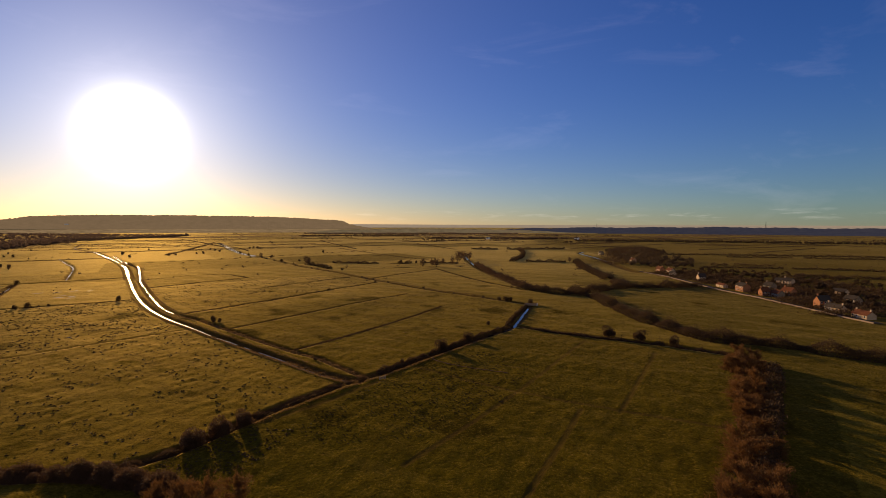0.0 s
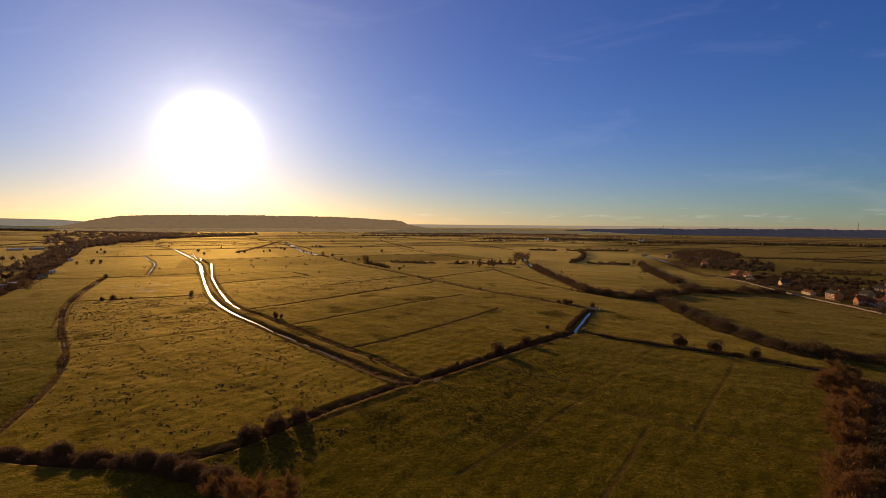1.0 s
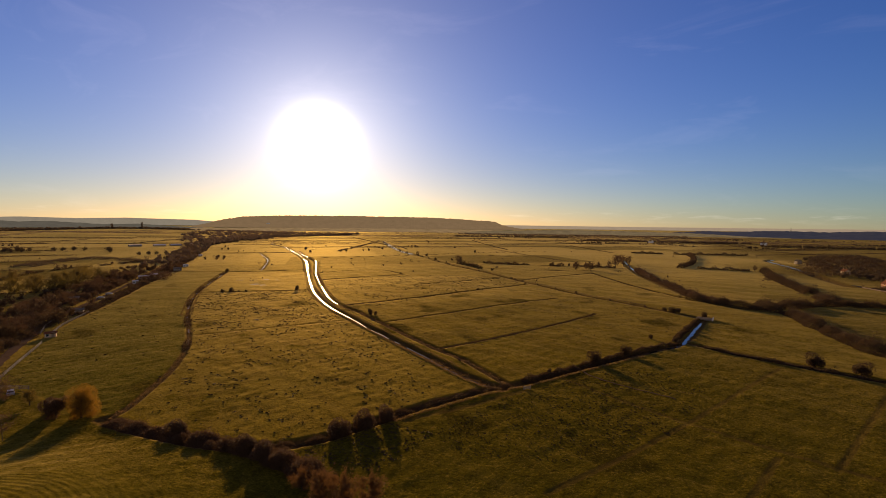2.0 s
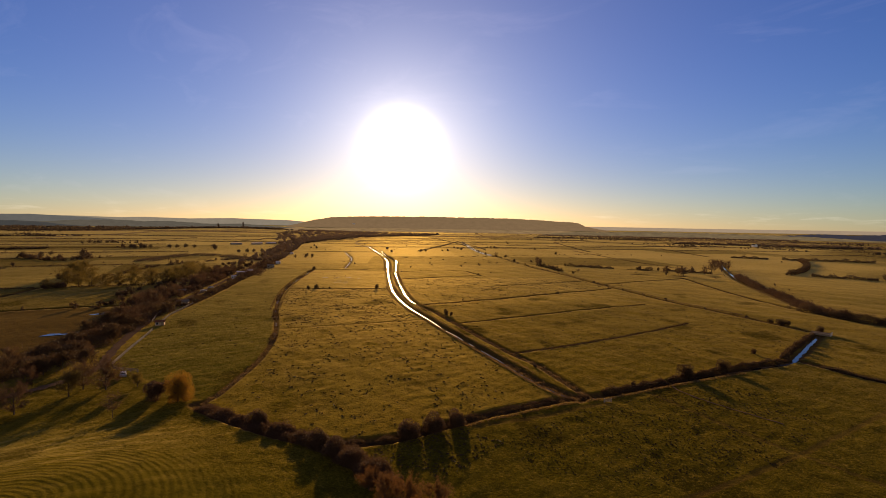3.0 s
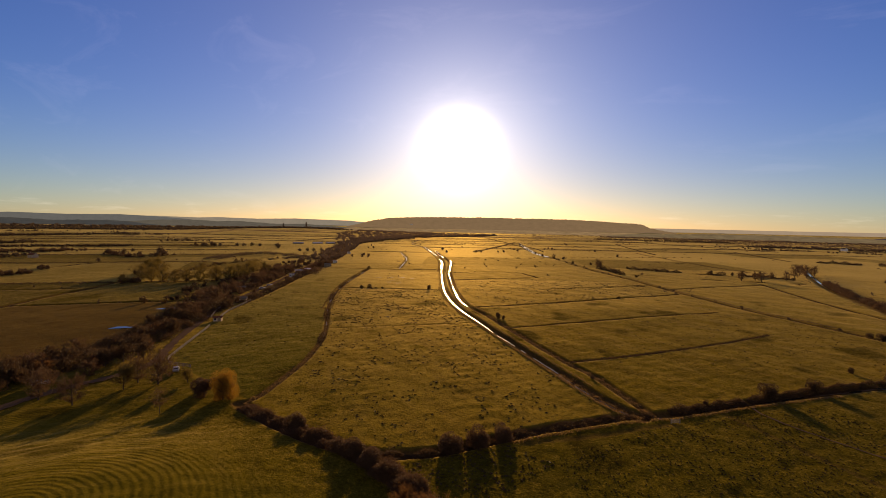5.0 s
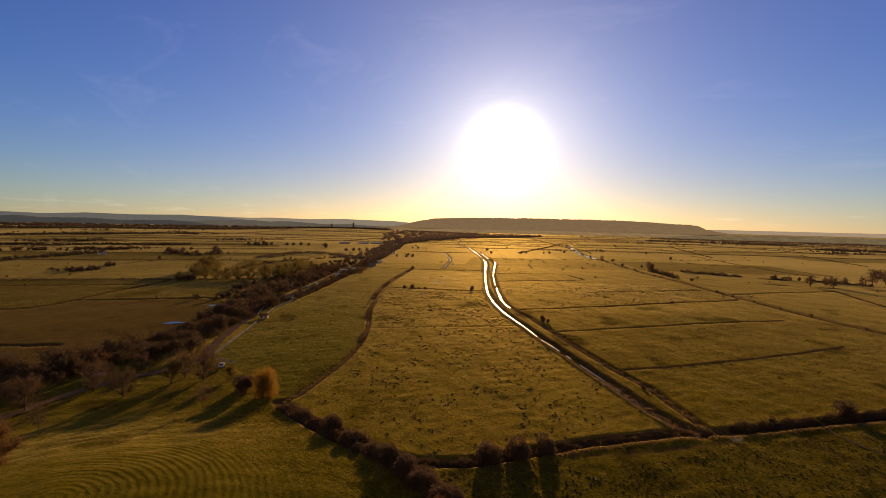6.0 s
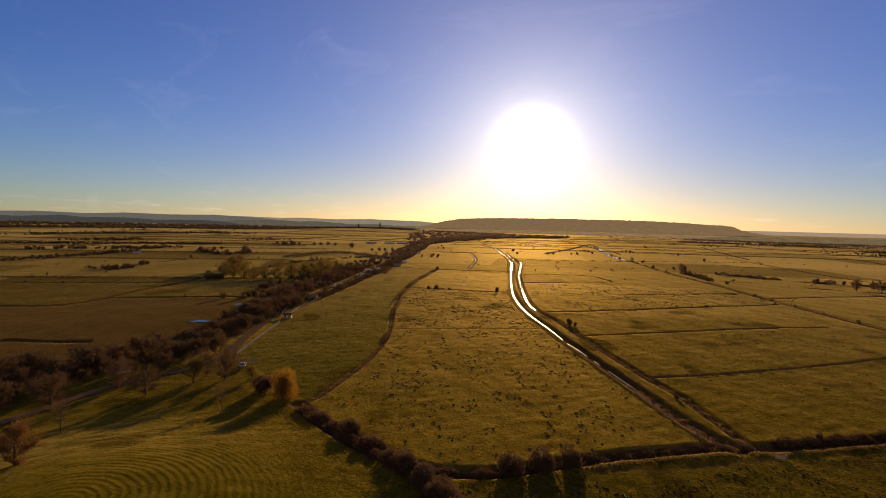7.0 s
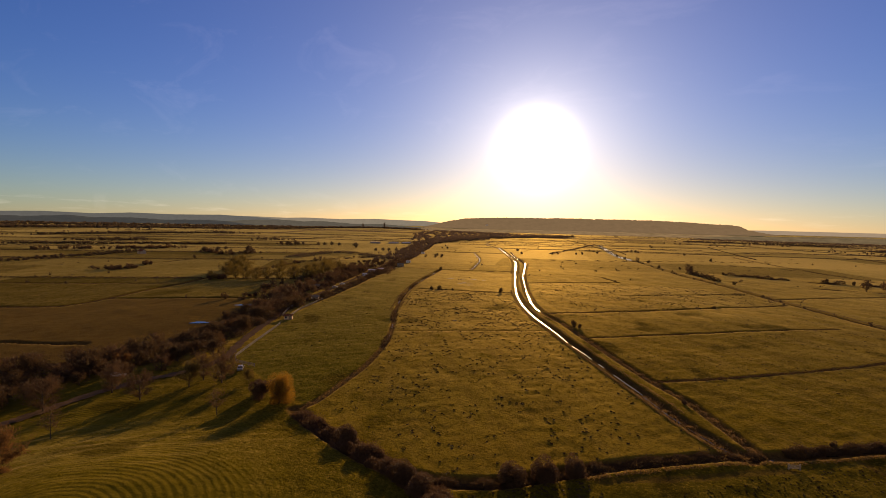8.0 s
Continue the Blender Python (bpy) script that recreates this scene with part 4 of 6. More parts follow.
reeds([(-60, 185), (-41, 214), (-14, 261), (-1, 290)], 0.8, 96, 40, 0.55, DARK)
reeds([(-104, 222), (-70, 277), (-26, 344)], 0.8, 100, 30, 0.55, DARK)
reeds([(-146, 264), (-100, 333), (-57, 415)], 0.9, 104, 30, 0.6, DARK)


# ---- rush tussocks of the grazed fields ----
def tussocks(poly, number, seed, size, label, clump=0.3):
    rng = np.random.RandomState(seed)
    px, py = np.array(poly).T
    x, y = rng.uniform(px.min(), px.max(), number * 7), rng.uniform(py.min(), py.max(), number * 7)
    dens = 0.5 * waves(x, y, seed, 30) + 0.5 * waves(x, y, seed + 1, 11)
    ok = inside(x, y, poly) & (dens > clump + rng.uniform(-0.9, 0.5, len(x)))
    x, y = x[ok][:number], y[ok][:number]
    per = 14
    s = size * rng.gamma(4.0, 0.25, len(x))
    z = lie_of_land(x, y)[0]
    c = np.repeat(np.stack([x, y, z], 1), per, 0)
    o = rng.normal(size=(len(c), 3)) * (0.24, 0.24, 0.12)
    o[:, 2] = np.abs(o[:, 2]) * 0.8 + 0.06
    sr = np.repeat(s, per)
    co, q = leaf_cards(c + o * sr[:, None], 0.15 + 0.06 * size, rng, 0.4)
    low = np.repeat(c[:, 2], 4)
    co[:, 2] = low + (co[:, 2] - low) * 0.8
    me = fast_mesh("rush_tussocks", co, q, RUSH)
    tagged(new("rush_tussocks", me), label, "rushes", kind="stuff")


tussocks([(-112, 100), (-150, 148), (-168, 170), (-119, 225), (-92, 198), (-58, 168), (-32, 146), (-52, 118), (-66, 98)], 560, 31, 0.7, "dark clumps of rushes scattered over the meadow")
tussocks([(-170, 172), (-120, 227), (-170, 268), (-207, 313), (-262, 268), (-210, 207)], 1700, 33, 0.62, "dark clumps of rushes on the grazed meadow")
tussocks([(-130, 260), (-100, 330), (-60, 412), (-90, 460), (-180, 440), (-235, 372), (-190, 318)], 1900, 35, 0.6, "dark rushes in the rough meadow")
tussocks([(-173, 102), (-128, 118), (-172, 172), (-252, 250), (-300, 240), (-230, 155)], 90, 37, 0.7, "few dark clumps of rushes on the green strip")
tussocks([(-100, 222), (-60, 186), (30, 240), (50, 290), (-30, 372), (-55, 400)], 420, 39, 0.4, "low tufts in the golden meadow")
tussocks([(-146, 358), (-140, 372), (-96, 450), (-88, 458), (-86, 450)], 300, 41, 0.75, "row of coarse tufts across the meadow", -2)


# ---- trees ----


def stand(template, spots, seed=1, sx=1.0):
    rng = np.random.RandomState(seed)
    first = True
    for x, y, s in spots:
        m = place(template, x, y, s, rng.uniform(0, 360), sx * rng.uniform(0.9, 1.12), 0.1)
        if first:
            template.matrix_basis = m
            first = False
        else:
            base = template.matrix_basis.copy()
            template.matrix_basis = Matrix.Identity(4)
            copy_thing(template, m)
            template.matrix_basis = base


stand(tree("bush", "round bare brown bush standing on the ditch", "bush", 1, 5.0, 4.6, 0.0, 5600, 0.13, BROWN, "three bushes on the ditch", 12, 0.55, dome=True), [(-56.8, 104.6, 1.18), (-52.8, 110.2, 1.24), (-49.8, 115.6, 1.16)], sx=1.22)
stand(tree("tree", "round dark bush-like tree beside the cross ditch", "tree", 2, 5.4, 6.4, 0.0, 3000, 0.14, DARK, "trees on the cross ditch", 12, 0.52, dome=True), [(-0.5, 188, 1.25), (11, 203, 1.05), (23, 236, 0.55), (56, 299, 0.9), (38, 316, 0.75), (42, 312, 1.05), (45, 312, 0.7)])
stand(tree("bush", "dark rounded bush on the ditch bank", "bush", 3, 4.2, 5.8, 0.0, 2600, 0.14, DARK, "bushes on the ditch", 12, 0.52, dome=True), [(75, 211, 1.6), (86, 205, 1.55), (97, 197, 1.3), (-15, 170, 0.45), (-50.5, 163, 0.42), (-47, 172, 0.4), (-119, 238, 0.45), (-87, 358, 0.75)])
stand(tree("tree", "small leafless tree by the drain", "tree", 4, 5.2, 5.6, 0.0, 2400, 0.15, DARK, "trees by the drain", 12, 0.52, dome=True), [(-118, 241, 0.8), (-114.5, 240, 0.55), (-213, 308, 0.9), (-250, 282, 0.95), (-254, 278, 0.75), (-242, 288, 0.5), (-350, 386, 0.95), (-324, 346, 0.4)])
stand(tree("autumn_tree", "round tree in glowing orange autumn leaf", "tree", 5, 9.0, 8.2, 0.0, 16000, 0.12, ORANGE, "", 22, 0.66, dome=True), [(-123, 92, 1.05)])
stand(tree("tree", "reddish-brown half-bare tree above the ditch hedge", "tree", 7, 6.4, 6.0, 0.5, 7000, 0.12, RUST, "reddish trees by the hedge", 14, 0.55), [(-46, 80, 0.8), (-51, 82, 0.62), (-41, 79, 0.95), (-37, 82, 0.8)])
stand(tree("tree", "dense bare brown tree in the paddock hedge", "tree", 8, 5.4, 5.6, 0.0, 5200, 0.14, BROWN, "hedge trees by the paddock", 14, 0.55, dome=True), [(-92.5, 92, 0.86), (-88, 90, 0.7), (-84.5, 90.5, 0.86), (-80, 89.5, 0.62), (-76, 90, 0.84), (-71.5, 90, 0.92), (-66, 89.5, 0.92), (-60, 88, 0.86), (-54, 86.5, 0.75), (-105, 92, 0.42), (-98, 91, 0.5)], sx=1.25)
tussocks([(-62, 92), (-48, 114), (-36, 112), (-40, 92)], 260, 43, 0.35, "rough tussocky grass beside the ditch", -1)
tussocks([(-20, 150), (9, 187), (34, 174), (20, 133), (-6, 109), (-27, 104), (-37, 113)], 1600, 45, 0.15, "fine low tufts in the dark damp field", -0.2)
stand(tree("tree", "dense reddish tree low on the paddock", "tree", 10, 7.0, 6.0, 0.4, 6000, 0.13, RUST, "", 14, 0.6), [(-112, 37, 1.0)])
stand(tree("sapling", "slender bare young tree on the paddock", "tree", 6, 6.6, 4.6, 1.6, 900, 0.12, BROWN, "young trees on the paddock", thick=0.011), [(-126, 77, 1.0), (-134, 46, 1.1)])


# trees between the lane and the paddock
stand(tree("tree", "tall bare reddish tree at the edge of the lane", "tree", 9, 9.4, 8.0, 1.6, 4200, 0.15, BROWN, "lane trees", 16, 0.85, 0.02), [(-149, 87, 1.0), (-155, 84, 0.9), (-149, 66, 0.85), (-156, 47, 0.95), (-160, 62, 0.9)])
stand(tree("tree", "round olive-brown tree beside the lane", "tree", 19, 7.4, 6.6, 1.2, 4200, 0.15, OLIVE, "lane trees", 14, 0.75, 0.02), [(-152, 79, 0.95), (-144, 93, 0.6)])
stand(tree("bush", "dark bare bush beside the orange tree", "bush", 18, 4.6, 5.2, 0.0, 3600, 0.14, BROWN, "", 12, 0.7, dome=True), [(-129, 90, 1.5), (-134, 92, 1.0)])


# ---- belts of trees ----
def along(pts, step, side0, side1, seed, s0, s1):
    """Spots for trees along a line, set off to its left by side0 to side1 metres."""
    rng = np.random.RandomState(seed)
    p = np.array(round_off(pts, 2))
    d = np.gradient(p, axis=0)
    d /= np.linalg.norm(d, axis=1)[:, None] + 1e-9
    leng = np.concatenate([[0], np.cumsum(np.linalg.norm(np.diff(p, axis=0), axis=1))])
    spots = []
    s = rng.uniform(0, step)
    while s < leng[-1]:
        x, y = np.interp(s, leng, p[:, 0]), np.interp(s, leng, p[:, 1])
        nx, ny = -np.interp(s, leng, d[:, 1]), np.interp(s, leng, d[:, 0])
        o = rng.uniform(side0, side1)
        spots.append((x + nx * o, y + ny * o, rng.uniform(s0, s1)))
        s += step * rng.uniform(0.5, 1.5)
    return spots


LANE = [(-150, 34), (-155, 45), (-162, 57), (-166, 72), (-167, 85), (-172, 97), (-184, 105), (-206, 122), (-238, 152), (-268, 179), (-292, 212), (-318, 245), (-350, 283), (-420, 364), (-460, 412)]


def off_lane(spots, clear=4.5):
    """Those spots that leave the lane free."""
    d = seg_distance(np.array([v[0] for v in spots]), np.array([v[1] for v in spots]), LANE)
    return [v for v, k in zip(spots, d) if k > clear]


def scatter(poly, number, seed, s0, s1):
    rng = np.random.RandomState(seed)
    px, py = np.array(poly).T
    x, y = rng.uniform(px.min(), px.max(), number * 8), rng.uniform(py.min(), py.max(), number * 8)
    ok = inside(x, y, poly) & (seg_distance(x, y, LANE) > 4)
    return [(a, b, rng.uniform(s0, s1)) for a, b in zip(x[ok][:number], y[ok][:number])]


def bare_tree(seed, label, group, foliage=BROWN, h=7.4, w=6.2, n=800, size=0.3, bare=1.0, dome=False):
    return tree("tree", label, "tree", seed, h, w, bare, n, size, foliage, group, 13, 0.8, dome=dome)


def grove(name, label, category, seed, spots, h, w, n, size, foliage, bare=1.0):
    """A whole wood of far trees, too many to count."""
    rng = np.random.RandomState(seed)
    co, q, k = [], [], 0
    heights = lie_of_land(np.array([v[0] for v in spots]), np.array([v[1] for v in spots]))[0]
    for (x, y, s), z in zip(spots, heights):
        p = blob_points(rng, n, w * s, (h - bare) * s, bare * s, 7, 0.66, bare == 0) + (x, y, z)
        c, f = leaf_cards(p, size, rng)
        tv, tf = tube([(x, y, z - 0.2), (x, y, z + h * s * 0.7)], [0.03 * h * s, 0.008 * h * s], 4)
        co += [c, np.array(tv)]
        q += [f + k, np.array(tf) + k + len(c)]
        k += len(c) + len(tv)
    tagged(new(name, fast_mesh(name, np.concatenate(co), np.concatenate(q), foliage)), label, category, kind="stuff")


NEAR_WOOD = [(-150, 20), (-160, 40), (-170, 60), (-172, 84), (-180, 104), (-202, 124), (-232, 152), (-258, 178), (-263, 161), (-237, 127), (-203, 88), (-199, 62), (-205, 42), (-200, 10)]
stand(bare_tree(21, "bare brown tree in the thicket by the lane", "thicket trees", BROWN, 6.4, 6.2, 1300, 0.23, 0.3), scatter(NEAR_WOOD, 24, 2, 0.6, 1.2), 2)
stand(bare_tree(22, "dark leafless tree in the thicket by the lane", "thicket trees", DARK, 5.8, 5.8, 1200, 0.23, 0.3), scatter(NEAR_WOOD, 76, 3, 0.6, 1.15), 3)
stand(bare_tree(23, "tree with thin rusty leaf in the thicket", "thicket trees", RUST, 5.2, 5.0, 2600, 0.18, 0.3), scatter(NEAR_WOOD, 12, 4, 0.5, 0.95), 4)
BELT = off_lane(along([(-236, 152), (-262, 184), (-299, 240), (-400, 366), (-450, 430)], 6, 3, 24, 5, 0.35, 1.0))
stand(bare_tree(24, "bare tree of the long belt beside the road", "belt trees"), BELT[:24], 5)
grove("belt_trees", "bare trees of the long belt beside the road", "trees", 46, BELT[24:], 7.4, 6.2, 420, 0.3, BROWN, 0.6)
grove("belt_wood", "bare trees of the far roadside belt", "wood", 41, along([(-450, 430), (-536, 538), (-728, 757), (-860, 900)], 4, 4, 50, 15, 0.6, 1.05), 8, 9, 240, 0.55, WOODS, 0.0)
grove("belt_wood", "dark low wood along the lane", "wood", 47, off_lane(along([(-262, 172), (-299, 218), (-350, 284), (-400, 350), (-450, 412)], 2.2, 4, 44, 47, 0.5, 1.05)), 5.6, 7.5, 300, 0.36, DARK, 0.0)
grove("belt_wood", "dark bare trees behind the roadside belt", "wood", 42, off_lane(along([(-318, 262), (-400, 366), (-450, 430)], 4, 8, 40, 6, 0.5, 1.0)), 7, 8, 320, 0.4, BROWN, 0.0)
stand(bare_tree(26, "tall olive-brown willow in a row behind the fields", "willow row", OLIVE, 11, 14, 2600, 0.3, 1.4), [(-402, 176, 0.6), (-454, 214, 1.2), (-448, 222, 1.3), (-440, 212, 1.0), (-420, 196, 1.0), (-404, 196, 0.9), (-394, 200, 0.9), (-386, 205, 0.85), (-379, 211, 0.95), (-372, 219, 0.9), (-366, 228, 1.0), (-360, 236, 1.1), (-366, 248, 1.1), (-376, 262, 1.1), (-390, 240, 0.9), (-430, 250, 0.9), (-410, 290, 1.0), (-398, 276, 1.1), (-384, 284, 1.0)], 7)
stand(bare_tree(27, "round tree in a far row of fruit trees", "orchard row", FAR_BROWN, 7.4, 8.0, 420, 0.45, 0.2, True), [(-648, 533, 0.9), (-642, 544, 1.0), (-638, 553, 1.0), (-632, 565, 1.0), (-626, 578, 1.0), (-622, 590, 0.9), (-790, 593, 1.4), (-848, 544, 1.2), (-846, 556, 1.1), (-841, 570, 1.3), (-862, 506, 1.2), (-830, 580, 1.1), (-707, 339, 1.9), (-725, 300, 1.0), (-763, 296, 1.0), (-689, 305, 1.1), (-871, 489, 1.3), (-916, 531, 1.3), (-753, 567, 1.3), (-858, 489, 1.1), (-870, 505, 1.2), (-866, 520, 1.1), (-680, 331, 1.5), (-660, 316, 1.3), (-787, 305, 0.9), (-779, 322, 0.9), (-785, 336, 0.9), (-616, 234, 0.8)], 8)
stand(bare_tree(28, "pale bare tree beside the straight track", "track trees", BROWN, 8.0, 7.0, 380, 0.4), [(-176, 606, 1.2), (-170, 598, 1.0), (-282, 731, 0.9), (-24, 567, 1.2), (-13, 581, 1.0), (-8, 570, 1.2), (12, 600, 1.1), (20, 640, 1.5), (30, 650, 1.6), (26, 690, 1.4), (40, 700, 1.3), (0, 612, 0.9), (-484, 512, 0.7), (-478, 518, 0.7), (-496, 505, 0.6), (150, 520, 1.0), (172, 640, 0.8)], 9)
stand(bare_tree(29, "rusty-leaved tree in the hedge of the dark field", "rusty hedge trees", RUST, 5.0, 6.6, 3800, 0.165, 0.0, True), [(108.9, 172.4, 1.15), (112.5, 169.9, 0.95), (104.1, 165.1, 0.98), (109.5, 160.4, 0.78), (99.8, 160.9, 1.02), (103.2, 159.7, 1.18), (97.5, 152.7, 0.69), (99.1, 150.0, 0.64), (92.1, 144.5, 0.62), (96.5, 143.5, 1.11), (89.1, 139.8, 0.90), (93.1, 136.6, 0.77), (86.5, 135.0, 1.10), (89.2, 128.7, 0.74), (80.4, 123.4, 1.06), (84.3, 125.9, 0.83), (78.4, 121.1, 0.60), (79.7, 119.3, 0.88), (74.4, 111.4, 0.64), (77.0, 111.5, 0.76), (67.8, 105.0, 1.18), (73.4, 101.5, 0.75), (63.8, 97.4, 1.08), (67.6, 98.2, 0.87), (60.1, 95.4, 0.68), (65.0, 89.5, 0.85), (56.1, 86.6, 1.18), (61.5, 84.7, 1.13), (51.1, 81.4, 1.11), (56.0, 77.4, 1.19)], 10)
grove("village_trees", "bare trees among the village gardens", "trees", 30, scatter([(233, 246), (262, 246), (300, 330), (320, 430), (300, 520), (238, 520), (240, 400), (236, 330)], 90, 12, 0.45, 0.95), 7.0, 6.6, 420, 0.42, DARK, 0.8)
grove("village_wood", "brown bare wood behind the village", "wood", 43, scatter([(340, 991), (452, 1080), (400, 804), (336, 624), (290, 545), (252, 560), (237, 600), (255, 710)], 170, 13, 0.6, 1.1), 7, 11, 260, 0.6, FAR_BROWN, 0.0)
# dark growth added to stand for a ditch in the rusty trees' shade
hedge("hedge", "dark hedge put in for a ditch and its shade", [(117, 165), (102, 143), (86, 121), (72, 102), (58, 83)], 5, 3.2, 110, 0.42, DARK, 60, gaps=0.0)
hedge("undergrowth", "dark tangled undergrowth in the thicket", [(-180, 10), (-190, 50), (-193, 84), (-213, 112), (-244, 146), (-264, 170)], 20, 3.4, 620, 0.28, DARK, 61, "thicket", gaps=0.0)
hedge("undergrowth", "brown undergrowth of the roadside belt", [(-258, 182), (-300, 236), (-404, 364), (-544, 532), (-736, 750)], 7, 2.0, 60, 0.4, DARK, 62, "thicket", gaps=0.05)
hedge("undergrowth", "brown scrub along the lane", [(-252, 152), (-282, 184), (-306, 214), (-332, 248), (-362, 284), (-400, 326)], 9, 3.4, 260, 0.3, BROWN, 97, "thicket", gaps=0.12)
hedge("undergrowth", "dark brambles between lane and pasture", [(-262, 184), (-284, 216), (-304, 242), (-330, 274), (-380, 340)], 6, 2.6, 220, 0.28, DARK, 98, "thicket", gaps=0.2)
stand(bare_tree(25, "bare brown tree beside the lane", "lane side trees", BROWN, 8.0, 7.4, 900, 0.26, 1.0), off_lane(along([(-262, 168), (-292, 200), (-318, 232), (-350, 270), (-400, 330)], 7, 2, 16, 99, 0.5, 1.1)), 12)
hedge("undergrowth", "dark scrub behind the roadside belt", [(-356, 306), (-440, 400), (-480, 444), (-590, 570), (-780, 750)], 24, 3.0, 24, 0.7, BROWN, 63, "thicket", gaps=0.2)
hedge("undergrowth", "dark scrub across the wet fields", [(-579, 342), (-659, 451), (-601, 463), (-502, 444)], 22, 3.0, 60, 0.55, FAR_BROWN, 64, "thicket", gaps=0.2)
hedge("undergrowth", "dark garden hedges of the village", [(240, 252), (250, 300), (262, 350), (258, 400), (250, 450), (246, 500)], 56, 3.4, 170, 0.7, DARK, 65, "thicket", gaps=0.05)
hedge("undergrowth", "brown scrub behind the village gardens", [(300, 240), (310, 320), (330, 400), (316, 440)], 30, 2.4, 60, 0.7, DARK, 78, "thicket", gaps=0.1)
hedge("hedge", "broken low hedge along the road wall", [(216, 238), (215, 260), (216, 300), (215, 342), (213, 362), (213, 400), (215, 442), (216, 470), (210, 500)], 1.2, 0.6, 30, 0.25, DARK, 79, gaps=0.6)
hedge("undergrowth", "brown undergrowth of the village wood", [(246, 600), (268, 660), (300, 760), (370, 900), (410, 1020)], 90, 4.5, 24, 1.1, DARK, 66, "thicket", gaps=0.1)
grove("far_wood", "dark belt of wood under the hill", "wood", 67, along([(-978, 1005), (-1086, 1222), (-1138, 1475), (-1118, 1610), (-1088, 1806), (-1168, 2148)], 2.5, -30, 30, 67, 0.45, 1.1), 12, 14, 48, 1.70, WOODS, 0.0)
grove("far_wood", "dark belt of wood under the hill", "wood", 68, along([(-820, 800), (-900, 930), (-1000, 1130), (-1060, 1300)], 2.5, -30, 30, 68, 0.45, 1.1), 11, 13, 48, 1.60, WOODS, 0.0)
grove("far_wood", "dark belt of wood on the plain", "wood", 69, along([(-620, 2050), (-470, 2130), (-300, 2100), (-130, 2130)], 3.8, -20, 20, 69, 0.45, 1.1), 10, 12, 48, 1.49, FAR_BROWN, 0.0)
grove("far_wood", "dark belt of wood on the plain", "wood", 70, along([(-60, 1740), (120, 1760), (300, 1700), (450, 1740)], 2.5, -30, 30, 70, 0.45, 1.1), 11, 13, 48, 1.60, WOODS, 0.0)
grove("far_wood", "dark far woods beyond the village", "wood", 71, along([(420, 1500), (700, 1450), (1000, 1350), (1300, 1200)], 2.5, -30, 30, 71, 0.45, 1.1), 9, 10, 48, 1.38, FAR_BROWN, 0.0)
hedge("field_hedge", "long dark hedge beyond the village", [(330, 820), (480, 800), (640, 760), (820, 700)], 4, 2.6, 12, 0.8, DARK, 72, gaps=0.1, rise=0.3, slim=0.8)
hedge("field_hedge", "long dark hedge beyond the village", [(300, 560), (400, 545), (520, 500), (640, 470)], 4, 2.4, 14, 0.7, DARK, 73, gaps=0.1, rise=0.3, slim=0.8)
grove("far_wood", "dark band of wood on the wet levels", "wood", 74, along([(-672, 60), (-700, 110), (-740, 160), (-790, 216)], 2.0, -14, 14, 74, 0.4, 0.9), 5, 7, 48, 0.9, FAR_BROWN, 0.0)
grove("far_wood", "dark hedge line on the wet levels", "wood", 75, along([(-1062, 90), (-1021, 213), (-980, 336), (-950, 400)], 2.0, -10, 10, 75, 0.45, 1.0), 6, 8, 48, 1.0, FAR_BROWN, 0.0)
grove("far_wood", "far dark woods at the skyline", "wood", 76, along([(-2400, 60), (-2464, 214), (-2600, 560), (-2500, 1000), (-2300, 1500), (-1950, 1850)], 2.2, -130, 130, 76, 0.6, 1.1), 13, 26, 48, 2.4, FAR_BROWN, 0.0)
grove("far_wood", "woods and hedges of the farthest fields", "wood", 78, along([(-3300, 100), (-3250, 700), (-3000, 1400), (-2700, 1900), (-2350, 2300)], 4.0, -220, 220, 78, 0.6, 1.1), 15, 40, 48, 3.2, FAR_BROWN, 0.0)
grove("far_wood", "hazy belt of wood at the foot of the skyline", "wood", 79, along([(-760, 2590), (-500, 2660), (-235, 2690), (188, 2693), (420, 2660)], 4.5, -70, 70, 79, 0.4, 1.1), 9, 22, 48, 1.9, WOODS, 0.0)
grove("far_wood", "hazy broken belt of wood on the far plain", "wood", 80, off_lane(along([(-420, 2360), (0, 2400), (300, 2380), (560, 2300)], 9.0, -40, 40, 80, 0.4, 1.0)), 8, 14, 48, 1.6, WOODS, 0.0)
grove("far_wood", "far dark woods at the skyline", "wood", 77, along([(-1560, 180), (-1609, 316), (-1700, 560), (-1640, 700)], 3.0, -14, 14, 77, 0.5, 1.0), 8, 11, 48, 1.4, FAR_BROWN, 0.0)


grove("far_wood", "broad hazy wood under the hill", "wood", 88, scatter([(-900, 960), (-964, 1200), (-1060, 1400), (-1250, 2250), (-2150, 2250), (-1500, 1400), (-1050, 980)], 640, 18, 0.6, 1.2), 9, 20, 60, 1.6, WOODS, 0.0)


